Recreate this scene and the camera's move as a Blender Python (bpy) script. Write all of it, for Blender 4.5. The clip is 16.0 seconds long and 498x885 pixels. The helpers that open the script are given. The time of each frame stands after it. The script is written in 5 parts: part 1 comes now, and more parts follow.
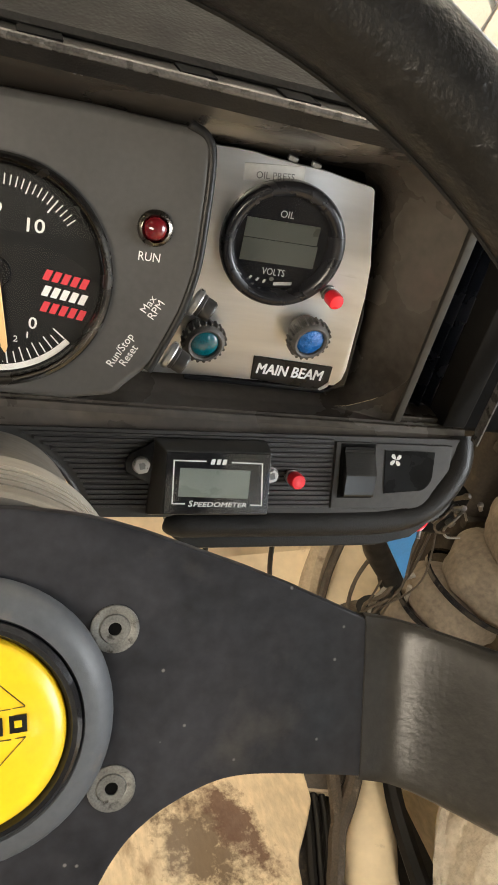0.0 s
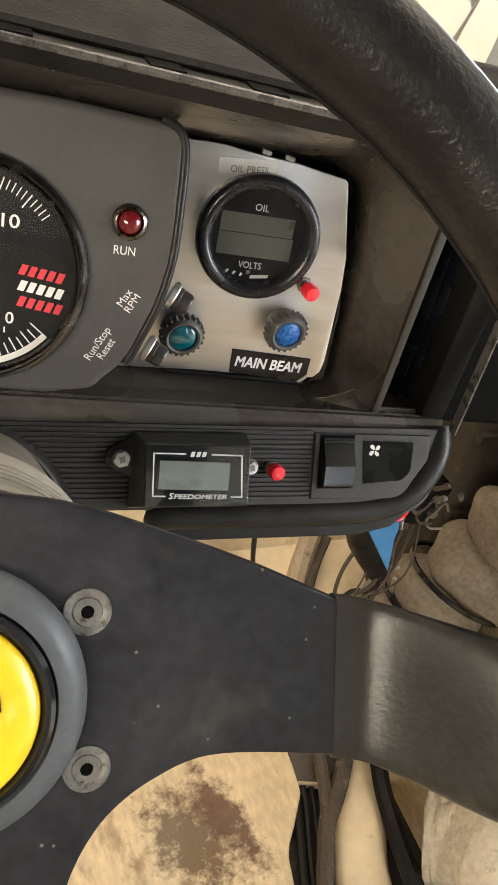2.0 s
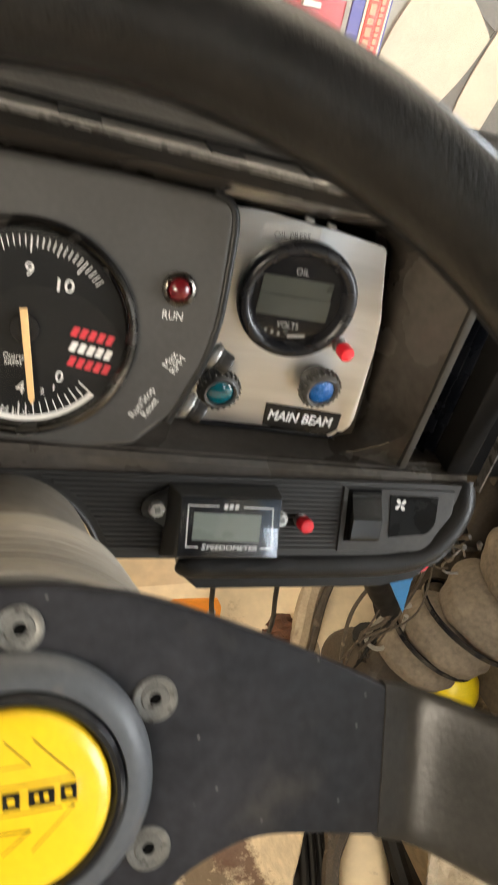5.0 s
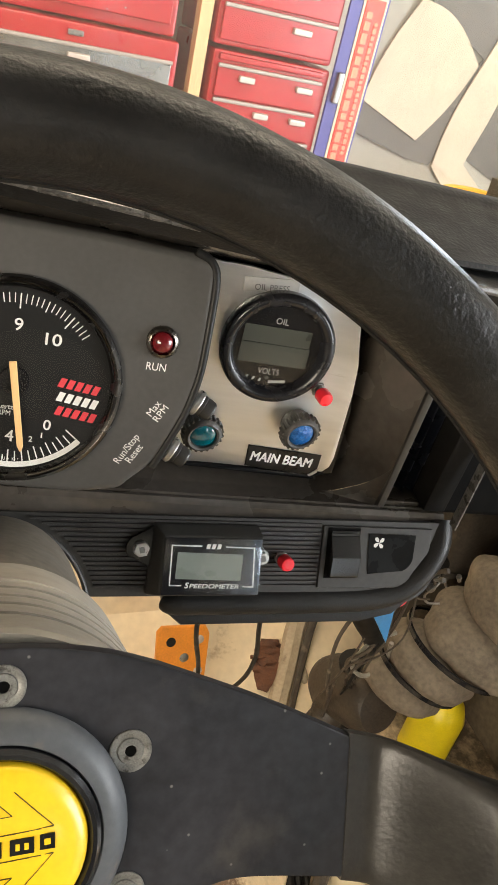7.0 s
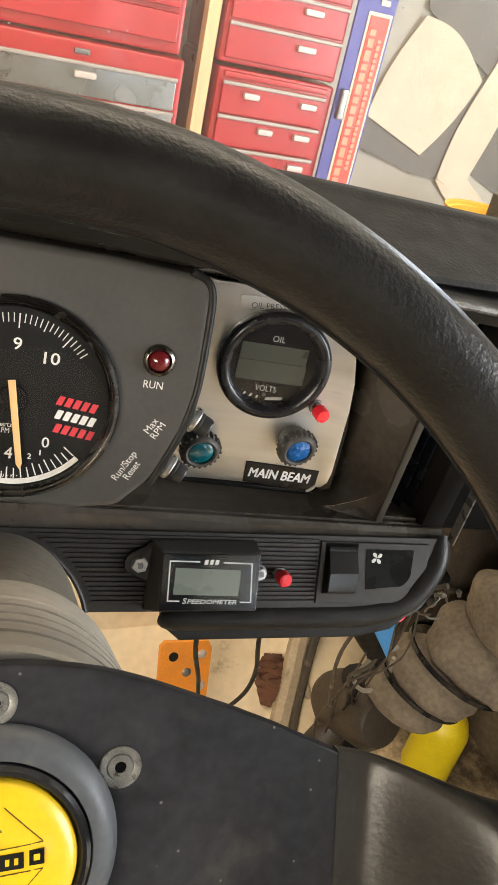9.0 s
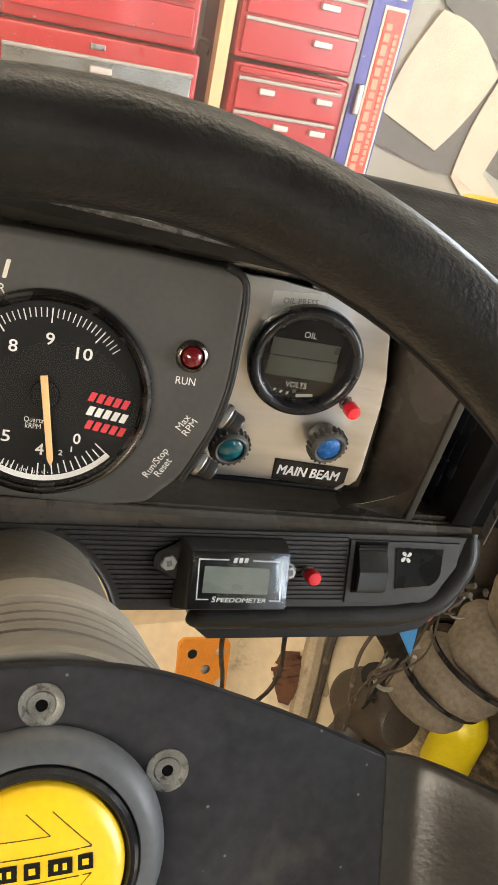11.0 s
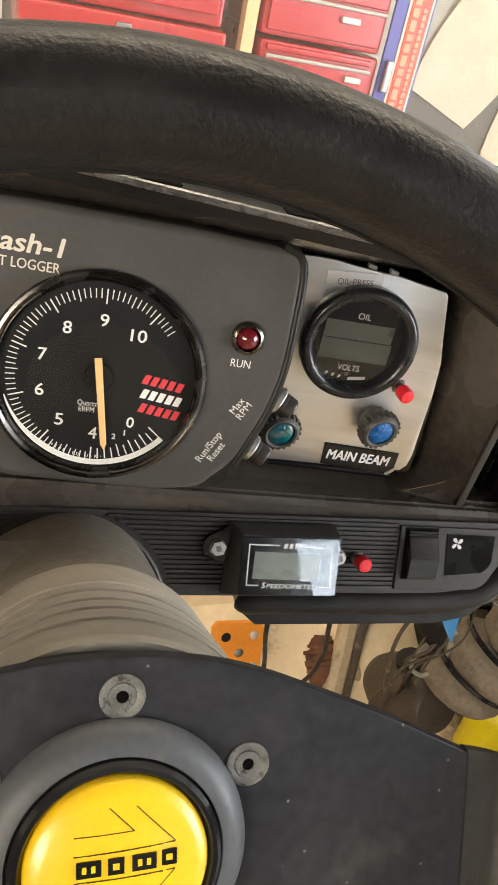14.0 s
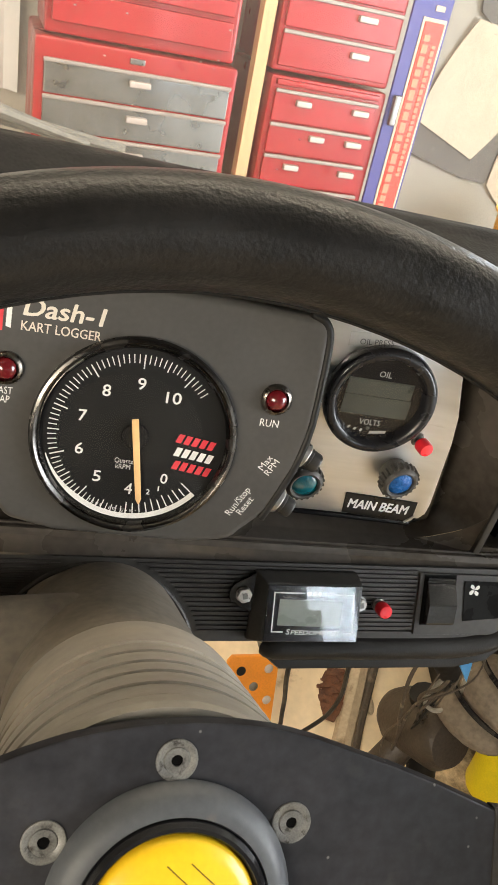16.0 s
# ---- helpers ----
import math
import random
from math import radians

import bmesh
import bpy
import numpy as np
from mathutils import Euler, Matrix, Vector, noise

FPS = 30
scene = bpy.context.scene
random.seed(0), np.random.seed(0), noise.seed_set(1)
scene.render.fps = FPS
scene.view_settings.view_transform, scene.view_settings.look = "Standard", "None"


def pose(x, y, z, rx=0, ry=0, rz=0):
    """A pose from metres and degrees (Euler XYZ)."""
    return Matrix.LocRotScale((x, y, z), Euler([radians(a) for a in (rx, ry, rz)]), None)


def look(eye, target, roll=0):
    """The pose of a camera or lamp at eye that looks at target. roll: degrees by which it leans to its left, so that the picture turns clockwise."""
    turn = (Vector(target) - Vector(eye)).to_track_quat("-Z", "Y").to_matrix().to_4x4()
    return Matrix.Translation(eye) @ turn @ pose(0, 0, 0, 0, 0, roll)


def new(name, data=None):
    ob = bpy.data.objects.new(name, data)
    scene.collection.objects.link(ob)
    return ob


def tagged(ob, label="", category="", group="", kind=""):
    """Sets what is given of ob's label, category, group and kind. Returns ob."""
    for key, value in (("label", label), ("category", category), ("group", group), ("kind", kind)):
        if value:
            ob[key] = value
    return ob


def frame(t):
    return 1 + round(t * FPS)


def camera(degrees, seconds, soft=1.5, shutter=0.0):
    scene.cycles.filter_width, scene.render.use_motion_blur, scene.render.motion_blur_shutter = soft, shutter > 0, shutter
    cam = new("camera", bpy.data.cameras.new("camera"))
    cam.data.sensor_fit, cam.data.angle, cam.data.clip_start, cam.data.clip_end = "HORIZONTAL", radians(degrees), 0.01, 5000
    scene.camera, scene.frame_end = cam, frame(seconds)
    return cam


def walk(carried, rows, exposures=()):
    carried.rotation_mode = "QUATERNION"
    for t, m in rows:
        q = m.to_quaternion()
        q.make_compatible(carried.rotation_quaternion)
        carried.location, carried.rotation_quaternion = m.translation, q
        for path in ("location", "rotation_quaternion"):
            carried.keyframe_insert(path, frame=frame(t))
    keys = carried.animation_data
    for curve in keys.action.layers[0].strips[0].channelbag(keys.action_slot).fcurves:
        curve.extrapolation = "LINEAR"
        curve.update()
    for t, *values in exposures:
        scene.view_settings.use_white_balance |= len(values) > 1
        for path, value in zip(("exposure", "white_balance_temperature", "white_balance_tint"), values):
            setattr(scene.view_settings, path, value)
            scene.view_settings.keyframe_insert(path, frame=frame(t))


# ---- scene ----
cam = camera(35.8, 16.0, shutter=0.5)
PATH = [
    (0, (-0.0007, 0.0022, 1.0017), (0.7131, 1.5071, -0.1055), 12.79),
    (0.5, (-0.0033, 0.0011, 1.0042), (0.7190, 1.5089, -0.0934), 12.78),
    (1, (-0.0018, 0.0005, 1.0017), (0.7231, 1.5033, -0.1010), 12.95),
    (1.5, (-0.0001, -0.0015, 0.9991), (0.7302, 1.4962, -0.1070), 12.55),
    (2, (0.0023, -0.0035, 1.0016), (0.7428, 1.4906, -0.1027), 12.46),
    (2.5, (0.0000, -0.0014, 1.0017), (0.7510, 1.4872, -0.1028), 12.93),
    (3, (-0.0021, 0.0009, 0.9992), (0.7587, 1.4824, -0.1081), 13.53),
    (3.5, (-0.0016, -0.0007, 1.0016), (0.7622, 1.4821, -0.1020), 13.58),
    (4, (-0.0052, -0.0005, 1.0031), (0.7578, 1.4868, -0.0949), 13.94),
    (4.5, (-0.0092, 0.0009, 1.0038), (0.7421, 1.5004, -0.0857), 13.85),
    (5, (-0.0142, 0.0052, 1.0203), (0.7198, 1.5215, -0.0576), 14.10),
    (5.2, (-0.0192, 0.0125, 1.0375), (0.7220, 1.5228, -0.0441), 14.33),
    (7.5, (-0.0130, -0.0024, 1.0400), (0.7341, 1.5450, 0.0166), 14.23),
    (8, (-0.0140, -0.0030, 1.0421), (0.7249, 1.5540, 0.0274), 14.03),
    (8.5, (-0.0105, -0.0033, 1.0434), (0.7259, 1.5560, 0.0303), 13.90),
    (11, (-0.0182, 0.0035, 1.0392), (0.6895, 1.5670, 0.0123), 13.60),
    (11.5, (-0.0203, 0.0044, 1.0379), (0.6740, 1.5695, 0.0042), 13.93),
    (12, (-0.0193, 0.0051, 1.0367), (0.6754, 1.5685, 0.0008), 13.96),
    (12.5, (-0.0161, 0.0033, 1.0380), (0.6829, 1.5615, -0.0028), 13.40),
    (13, (-0.0207, 0.0060, 1.0340), (0.6805, 1.5580, -0.0146), 13.81),
    (13.5, (-0.0270, 0.0088, 1.0353), (0.6658, 1.5566, -0.0251), 13.93),
    (14, (-0.0298, 0.0132, 1.0333), (0.6280, 1.5666, -0.0411), 13.04),
    (14.5, (-0.0302, 0.0131, 1.0353), (0.6068, 1.5743, -0.0404), 12.49),
    (15, (-0.0281, 0.0123, 1.0378), (0.6045, 1.5790, -0.0325), 12.28),
    (15.5, (-0.0370, 0.0180, 1.0512), (0.5994, 1.5943, -0.0024), 12.64),
    (16, (-0.0441, 0.0116, 1.0522), (0.5967, 1.6019, 0.0225), 12.68),
]
walk(cam, [(t, look(eye, target, roll)) for t, eye, target, roll in PATH],
     [(0, 0.09), (3.5, 0.12), (4.5, 0.10), (6.5, 0.04), (11, 0.02), (16, 0.05)])


# ---- world and lights ----
world = bpy.data.worlds.new("sky")
scene.world = world
world.use_nodes = True
wn = world.node_tree
sky = wn.nodes.new("ShaderNodeTexSky")
sky.sky_type = "NISHITA"
sky.sun_disc = False
sky.sun_elevation, sky.sun_rotation = radians(40), radians(110)
wn.links.new(sky.outputs[0], wn.nodes["Background"].inputs[0])
wn.nodes["Background"].inputs[1].default_value = 0.1


def area_lamp(name, m, sx, sy, watts, color):
    data = bpy.data.lights.new(name, "AREA")
    data.shape, data.size, data.size_y, data.energy, data.color = "RECTANGLE", sx, sy, watts, color
    ob = new(name, data)
    ob.matrix_world = m
    return ob


# daylight in the open garage door beside the car, strip lamps on the ceiling
area_lamp("daylight", look((1.66, -4.55, 0.86), (1.5, 0.0, 0.86)), 0.34, 1.72, 20, (0.80, 0.90, 1.0))
area_lamp("side_daylight", look((3.3, -0.9, 1.25), (0.0, 0.0, 0.9)), 2.8, 2.0, 255, (0.91, 0.945, 0.98))
# unseen warm fill added behind left to brighten dash and column
area_lamp("warm_rear_fill", look((-2.5, -2.3, 1.5), (0.0, 0.3, 0.8)), 2.0, 1.5, 235, (1.0, 0.88, 0.71))
area_lamp("window_daylight", look((2.85, 2.93, 1.45), (0.2, 0.2, 0.95)), 1.0, 1.0, 42, (0.78, 0.89, 1.0))
area_lamp("strip_light", look((0.7, 1.15, 2.6), (0.7, 1.3, 0.0)), 2.4, 0.25, 32, (1.0, 0.84, 0.63))
area_lamp("strip_light", look((0.4, -0.9, 2.6), (0.4, -0.9, 0.0)), 2.4, 0.25, 90, (1.0, 0.90, 0.76))


# ---- materials ----
def principled(name):
    m = bpy.data.materials.new(name)
    m.use_nodes = True
    return m, m.node_tree, m.node_tree.nodes["Principled BSDF"]


def mat(name, color, rough=0.5, metal=0.0, var=0.12, scale=60.0, grain=0.0, grain_scale=900.0, spec=0.5,
        rough_var=0.12, spots=None, spot_amount=0.0, spot_scale=40.0, coat=0.0, stretch=(1, 1, 1), grain_kind="noise", specks=0.0, spot_soft=0.12):
    """A surface with variation at two scales, dirt spots and fine relief, in object space."""
    m, t, b = principled(name)
    N, K = t.nodes.new, t.links.new
    tc = N("ShaderNodeTexCoord")
    mp = N("ShaderNodeMapping")
    mp.inputs["Scale"].default_value = stretch
    K(tc.outputs["Object"], mp.inputs[0])
    n1 = N("ShaderNodeTexNoise")
    n1.inputs["Scale"].default_value, n1.inputs["Detail"].default_value = scale, 6
    n2 = N("ShaderNodeTexNoise")
    n2.inputs["Scale"].default_value, n2.inputs["Detail"].default_value = scale * 9, 3
    K(mp.outputs[0], n1.inputs["Vector"])
    K(mp.outputs[0], n2.inputs["Vector"])
    add = N("ShaderNodeMath")
    add.operation = "ADD"
    K(n1.outputs["Fac"], add.inputs[0])
    K(n2.outputs["Fac"], add.inputs[1])
    ramp = N("ShaderNodeMapRange")
    ramp.inputs["From Min"].default_value, ramp.inputs["From Max"].default_value = 0.7, 1.3
    ramp.inputs["To Min"].default_value, ramp.inputs["To Max"].default_value = 1 - var, 1 + var
    K(add.outputs[0], ramp.inputs["Value"])
    mul = N("ShaderNodeVectorMath")
    mul.operation = "SCALE"
    mul.inputs[0].default_value = color
    K(ramp.outputs[0], mul.inputs["Scale"])
    out = mul.outputs[0]
    if spots:
        n3 = N("ShaderNodeTexNoise")
        n3.inputs["Scale"].default_value, n3.inputs["Detail"].default_value = spot_scale, 8
        n3.inputs["Roughness"].default_value = 0.65
        K(mp.outputs[0], n3.inputs["Vector"])
        sr = N("ShaderNodeMapRange")
        sr.inputs["From Min"].default_value = 0.68 - 0.3 * spot_amount
        sr.inputs["From Max"].default_value = 0.68 + spot_soft - 0.3 * spot_amount
        K(n3.outputs["Fac"], sr.inputs["Value"])
        mix = N("ShaderNodeMix")
        mix.data_type = "RGBA"
        K(sr.outputs[0], mix.inputs["Factor"])
        K(out, mix.inputs["A"])
        mix.inputs["B"].default_value = (*spots, 1)
        out = mix.outputs["Result"]
    if specks:
        vo = N("ShaderNodeTexVoronoi")
        vo.inputs["Scale"].default_value = specks
        K(mp.outputs[0], vo.inputs["Vector"])
        vr = N("ShaderNodeMapRange")
        vr.inputs["From Min"].default_value, vr.inputs["From Max"].default_value = 0.035, 0.075
        vr.inputs["To Min"].default_value, vr.inputs["To Max"].default_value = 0.8, 0.0
        K(vo.outputs["Distance"], vr.inputs["Value"])
        sm = N("ShaderNodeMix")
        sm.data_type = "RGBA"
        K(vr.outputs[0], sm.inputs["Factor"])
        K(out, sm.inputs["A"])
        sm.inputs["B"].default_value = (0.22, 0.21, 0.20, 1)
        out = sm.outputs["Result"]
    K(out, b.inputs["Base Color"])
    rr = N("ShaderNodeMapRange")
    rr.inputs["From Min"].default_value, rr.inputs["From Max"].default_value = 0.3, 0.7
    rr.inputs["To Min"].default_value = max(0.02, rough - rough_var)
    rr.inputs["To Max"].default_value = min(1, rough + rough_var)
    K(n1.outputs["Fac"], rr.inputs["Value"])
    K(rr.outputs[0], b.inputs["Roughness"])
    b.inputs["Metallic"].default_value = metal
    b.inputs["Specular IOR Level"].default_value = spec
    b.inputs["Coat Weight"].default_value = coat
    b.inputs["Coat Roughness"].default_value = 0.12
    if grain:
        if grain_kind == "voronoi":
            g = N("ShaderNodeTexVoronoi")
            g.feature = "SMOOTH_F1"
            g.inputs["Scale"].default_value = grain_scale
            go = g.outputs["Distance"]
        else:
            g = N("ShaderNodeTexNoise")
            g.inputs["Scale"].default_value, g.inputs["Detail"].default_value = grain_scale, 4
            go = g.outputs["Fac"]
        K(mp.outputs[0], g.inputs["Vector"])
        bump = N("ShaderNodeBump")
        bump.inputs["Strength"].default_value = grain
        bump.inputs["Distance"].default_value = 0.6 / grain_scale
        K(go, bump.inputs["Height"])
        K(bump.outputs[0], b.inputs["Normal"])
    return m


def glass(name, color=(1, 1, 1), rough=0.02, ior=1.45):
    m, t, b = principled(name)
    b.inputs["Base Color"].default_value = (*color, 1)
    b.inputs["Transmission Weight"].default_value = 1.0
    b.inputs["Roughness"].default_value = rough
    b.inputs["IOR"].default_value = ior
    return m


def clear_cover(name, dust=0.0, gloss=0.05):
    """A thin clear pane: lets light straight through, reflects a little, with dust specks."""
    m = bpy.data.materials.new(name)
    m.use_nodes = True
    t = m.node_tree
    N, K = t.nodes.new, t.links.new
    t.nodes.remove(t.nodes["Principled BSDF"])
    tr, gl, mix = N("ShaderNodeBsdfTransparent"), N("ShaderNodeBsdfGlossy"), N("ShaderNodeMixShader")
    gl.inputs["Roughness"].default_value = 0.03
    mix.inputs[0].default_value = gloss
    K(tr.outputs[0], mix.inputs[1])
    K(gl.outputs[0], mix.inputs[2])
    out = mix
    if dust:
        tc, n, r, d, m2 = N("ShaderNodeTexCoord"), N("ShaderNodeTexVoronoi"), N("ShaderNodeMapRange"), N("ShaderNodeBsdfDiffuse"), N("ShaderNodeMixShader")
        n.inputs["Scale"].default_value = 42
        d.inputs["Color"].default_value = (0.75, 0.72, 0.66, 1)
        K(tc.outputs["Object"], n.inputs["Vector"])
        r.inputs["From Min"].default_value, r.inputs["From Max"].default_value = 0.035, 0.055
        r.inputs["To Min"].default_value, r.inputs["To Max"].default_value = 0.6, dust
        K(n.outputs["Distance"], r.inputs["Value"])
        K(r.outputs[0], m2.inputs[0])
        K(mix.outputs[0], m2.inputs[1])
        K(d.outputs[0], m2.inputs[2])
        out = m2
    K(out.outputs[0], t.nodes["Material Output"].inputs[0])
    return m


BLACK = mat("black_abs_plastic", (0.029, 0.027, 0.024), 0.44, var=0.25, scale=35, grain=0.12, grain_scale=1500)
BLACK_SATIN = mat("black_satin_plastic", (0.062, 0.053, 0.044), 0.27, var=0.3, scale=22, rough_var=0.12, spots=(0.11, 0.092, 0.075), spot_amount=0.15, spot_scale=18)
PAINTED = mat("dark_grey_painted_case", (0.064, 0.0615, 0.058), 0.40, var=0.10, scale=40, grain=0.10, grain_scale=2200, rough_var=0.06)
GRAINED = mat("grained_black_vinyl", (0.012, 0.0115, 0.011), 0.42, var=0.2, scale=60, grain=0.30, grain_scale=1300, grain_kind="voronoi", spec=0.28)
PAD = mat("grained_black_dash_vinyl", (0.016, 0.015, 0.014), 0.66, var=0.25, scale=60, grain=0.3, grain_scale=700, grain_kind="voronoi", spec=0.22)
LEATHER = mat("worn_black_leather", (0.010, 0.0095, 0.009), 0.33, var=0.35, scale=45, grain=0.36, grain_scale=720, rough_var=0.05, spec=0.36)
SPOKE_LEATHER = mat("smooth_black_leather", (0.026, 0.024, 0.021), 0.38, var=0.3, scale=45, grain=0.14, grain_scale=650, rough_var=0.06, spec=0.45, spots=(0.06, 0.053, 0.045), spot_amount=0.25, spot_scale=60)
ANODISED = mat("black_anodised_aluminium", (0.018, 0.0185, 0.023), 0.42, var=0.5, scale=30, rough_var=0.15, spots=(0.062, 0.058, 0.054), spot_amount=0.30, spot_scale=24, spec=0.40, specks=140, spot_soft=0.2)
RUBBER = mat("grey_rubber", (0.068, 0.074, 0.082), 0.48, var=0.15, scale=60, grain=0.08, grain_scale=1800, spots=(0.12, 0.11, 0.10), spot_amount=0.16, spot_scale=45)
GLOSS_BLACK = mat("gloss_black_plastic", (0.010, 0.010, 0.011), 0.14, var=0.1, rough_var=0.05)
# near-black that paints in the shade of slots, wells, vent, recess and dash end
DEEP_BLACK = mat("unlit_depth_black", (0.004, 0.004, 0.004), 0.85, var=0.1, spec=0.08)
DIAL = mat("matt_black_dial", (0.006, 0.006, 0.006), 0.65, var=0.2, scale=80, spec=0.25)
PRINT = mat("white_print", (0.78, 0.77, 0.74), 0.6, var=0.05)
CREAM_PRINT = mat("cream_print", (0.72, 0.66, 0.56), 0.6, var=0.05)
GREY_PRINT = mat("grey_print", (0.34, 0.34, 0.33), 0.6, var=0.05)
RED_PRINT = mat("red_print", (0.62, 0.035, 0.05), 0.55, var=0.06)
NEEDLE = mat("pale_orange_paint", (0.80, 0.50, 0.22), 0.55, var=0.05)
CHROME = mat("bright_chrome", (0.55, 0.54, 0.52), 0.20, 1.0, var=0.08, rough_var=0.08)
PLATED = mat("bright_zinc_plating", (0.62, 0.61, 0.58), 0.33, 0.9, var=0.12, scale=200)
STEEL = mat("dull_zinc_steel", (0.30, 0.29, 0.28), 0.36, 1.0, var=0.25, scale=150, spots=(0.14, 0.12, 0.10), spot_amount=0.25, spot_scale=250)
ALLEN = mat("greyed_steel_bolt", (0.20, 0.20, 0.19), 0.45, 0.6, var=0.3, scale=250, spots=(0.06, 0.055, 0.05), spot_amount=0.45, spot_scale=400)
BRUSHED = mat("brushed_aluminium", (0.83, 0.835, 0.83), 0.34, 1.0, var=0.10, scale=14, rough_var=0.10, grain=0.10, grain_scale=500, stretch=(0.12, 1, 1), spots=(0.52, 0.50, 0.46), spot_amount=0.14, spot_scale=30)
YELLOW = mat("yellow_enamel", (0.86, 0.55, 0.012), 0.36, var=0.06, scale=60, coat=0.25, rough_var=0.05)
LCD = mat("grey_green_liquid_crystal", (0.20, 0.225, 0.195), 0.35, var=0.05, scale=25)
LCD_DARK = mat("dark_green_liquid_crystal", (0.050, 0.055, 0.047), 0.35, var=0.06, scale=25)
RED_PLASTIC = mat("bright_red_plastic", (0.80, 0.02, 0.035), 0.32, var=0.05, coat=0.3)
RED_LENS = mat("dark_red_lens", (0.12, 0.006, 0.009), 0.14, var=0.2, scale=200, coat=0.7)
TEAL_LENS = mat("dark_teal_lens", (0.0, 0.10, 0.13), 0.06, var=0.4, scale=150, coat=1.0)
BLUE_LENS = mat("blue_painted_lens", (0.008, 0.105, 0.36), 0.22, var=0.45, scale=350, grain=1.0, grain_scale=420)
KNURL = mat("dusty_black_bakelite", (0.075, 0.070, 0.063), 0.45, var=0.35, scale=200, spots=(0.17, 0.14, 0.11), spot_amount=0.25, spot_scale=200)
LABEL_BLACK = mat("black_label_tape", (0.006, 0.006, 0.006), 0.30, var=0.1)
LOGO_LINE = mat("thin_olive_black_ink", (0.06, 0.045, 0.01), 0.4, var=0.1)
LABEL_CLEAR = mat("silver_label_tape", (0.66, 0.655, 0.63), 0.40, 0.9, var=0.06)
COLUMN = mat("dusty_grey_gaiter", (0.245, 0.226, 0.193), 0.40, var=0.16, scale=18, grain=0.08, grain_scale=900, spots=(0.36, 0.315, 0.25), spot_amount=0.40, spot_scale=11, stretch=(1, 1, 1.5), spot_soft=0.25)
SHROUD = mat("dusty_dark_shroud", (0.15, 0.128, 0.10), 0.5, var=0.3, scale=25, spots=(0.23, 0.195, 0.155), spot_amount=0.35, spot_scale=22)
CREAM = mat("cream_car_paint", (0.72, 0.59, 0.40), 0.38, var=0.10, scale=9, spots=(0.30, 0.20, 0.11), spot_amount=0.10, spot_scale=16)
RUSTY = mat("rust_stained_cream_paint", (0.60, 0.47, 0.30), 0.45, var=0.22, scale=16, spots=(0.16, 0.085, 0.035), spot_amount=0.52, spot_scale=24, spot_soft=0.2, grain=0.2, grain_scale=250, stretch=(1.25, 0.55, 1))


def stain(m, centre, size, color, scale):
    """A ragged brown stain of its own shape on a painted sheet."""
    t = m.node_tree
    N, K, b = t.nodes.new, t.links.new, t.nodes["Principled BSDF"]
    tc, mp, ln, n, mix = N("ShaderNodeTexCoord"), N("ShaderNodeMapping"), N("ShaderNodeVectorMath"), N("ShaderNodeTexNoise"), N("ShaderNodeMix")
    mp.vector_type = "TEXTURE"
    mp.inputs["Location"].default_value, mp.inputs["Scale"].default_value = centre, size
    mp.inputs["Rotation"].default_value = (0, 0, 0.35)
    ln.operation = "LENGTH"
    n.inputs["Scale"].default_value, n.inputs["Detail"].default_value, n.inputs["Roughness"].default_value = scale, 9, 0.72
    K(tc.outputs["Object"], mp.inputs[0])
    K(mp.outputs[0], ln.inputs[0])
    K(tc.outputs["Object"], n.inputs["Vector"])
    e, r = N("ShaderNodeMath"), N("ShaderNodeMapRange")
    e.operation = "MULTIPLY_ADD"
    e.inputs[1].default_value = -2.6
    K(n.outputs["Fac"], e.inputs[0])
    K(ln.outputs["Value"], e.inputs[2])
    r.inputs["From Min"].default_value, r.inputs["From Max"].default_value = -0.40, -0.90
    r.inputs["To Max"].default_value = 0.92
    K(e.outputs[0], r.inputs["Value"])
    mix.data_type = "RGBA"
    was = b.inputs["Base Color"].links[0].from_socket
    K(r.outputs[0], mix.inputs["Factor"])
    K(was, mix.inputs["A"])
    mix.inputs["B"].default_value = (*color, 1)
    K(mix.outputs["Result"], b.inputs["Base Color"])


stain(RUSTY, (0.200, 0.33, 0.30), (0.05, 0.07, 0.4), (0.10, 0.060, 0.028), 75)
stain(RUSTY, (0.236, 0.345, 0.30), (0.026, 0.080, 0.4), (0.085, 0.030, 0.010), 55)
stain(RUSTY, (0.58, 0.48, 0.30), (0.13, 0.12, 0.4), (0.075, 0.055, 0.032), 20)
RUST = mat("dark_brown_rust", (0.11, 0.045, 0.022), 0.8, var=0.5, scale=90, grain=0.5, grain_scale=300)
CABLE = mat("black_cable_sheath", (0.009, 0.0085, 0.008), 0.5, var=0.2, spec=0.25)
LOOM = mat("dusty_taped_loom", (0.060, 0.046, 0.033), 0.7, var=0.4, scale=60, spots=(0.20, 0.16, 0.11), spot_amount=0.4, spot_scale=45, grain=0.3, grain_scale=350)
DUCT = mat("dusty_fabric_duct", (0.145, 0.118, 0.088), 0.78, var=0.32, scale=22, spots=(0.25, 0.205, 0.15), spot_amount=0.40, spot_scale=13, grain=0.28, grain_scale=260)
DUCT_PALE = mat("pale_crumpled_duct", (0.50, 0.43, 0.33), 0.75, var=0.2, scale=18, spots=(0.17, 0.13, 0.09), spot_amount=0.22, spot_scale=34, grain=0.8, grain_scale=45)
KICK = mat("dirty_brown_felt", (0.105, 0.080, 0.048), 0.8, var=0.35, scale=14, grain=0.3, grain_scale=300)
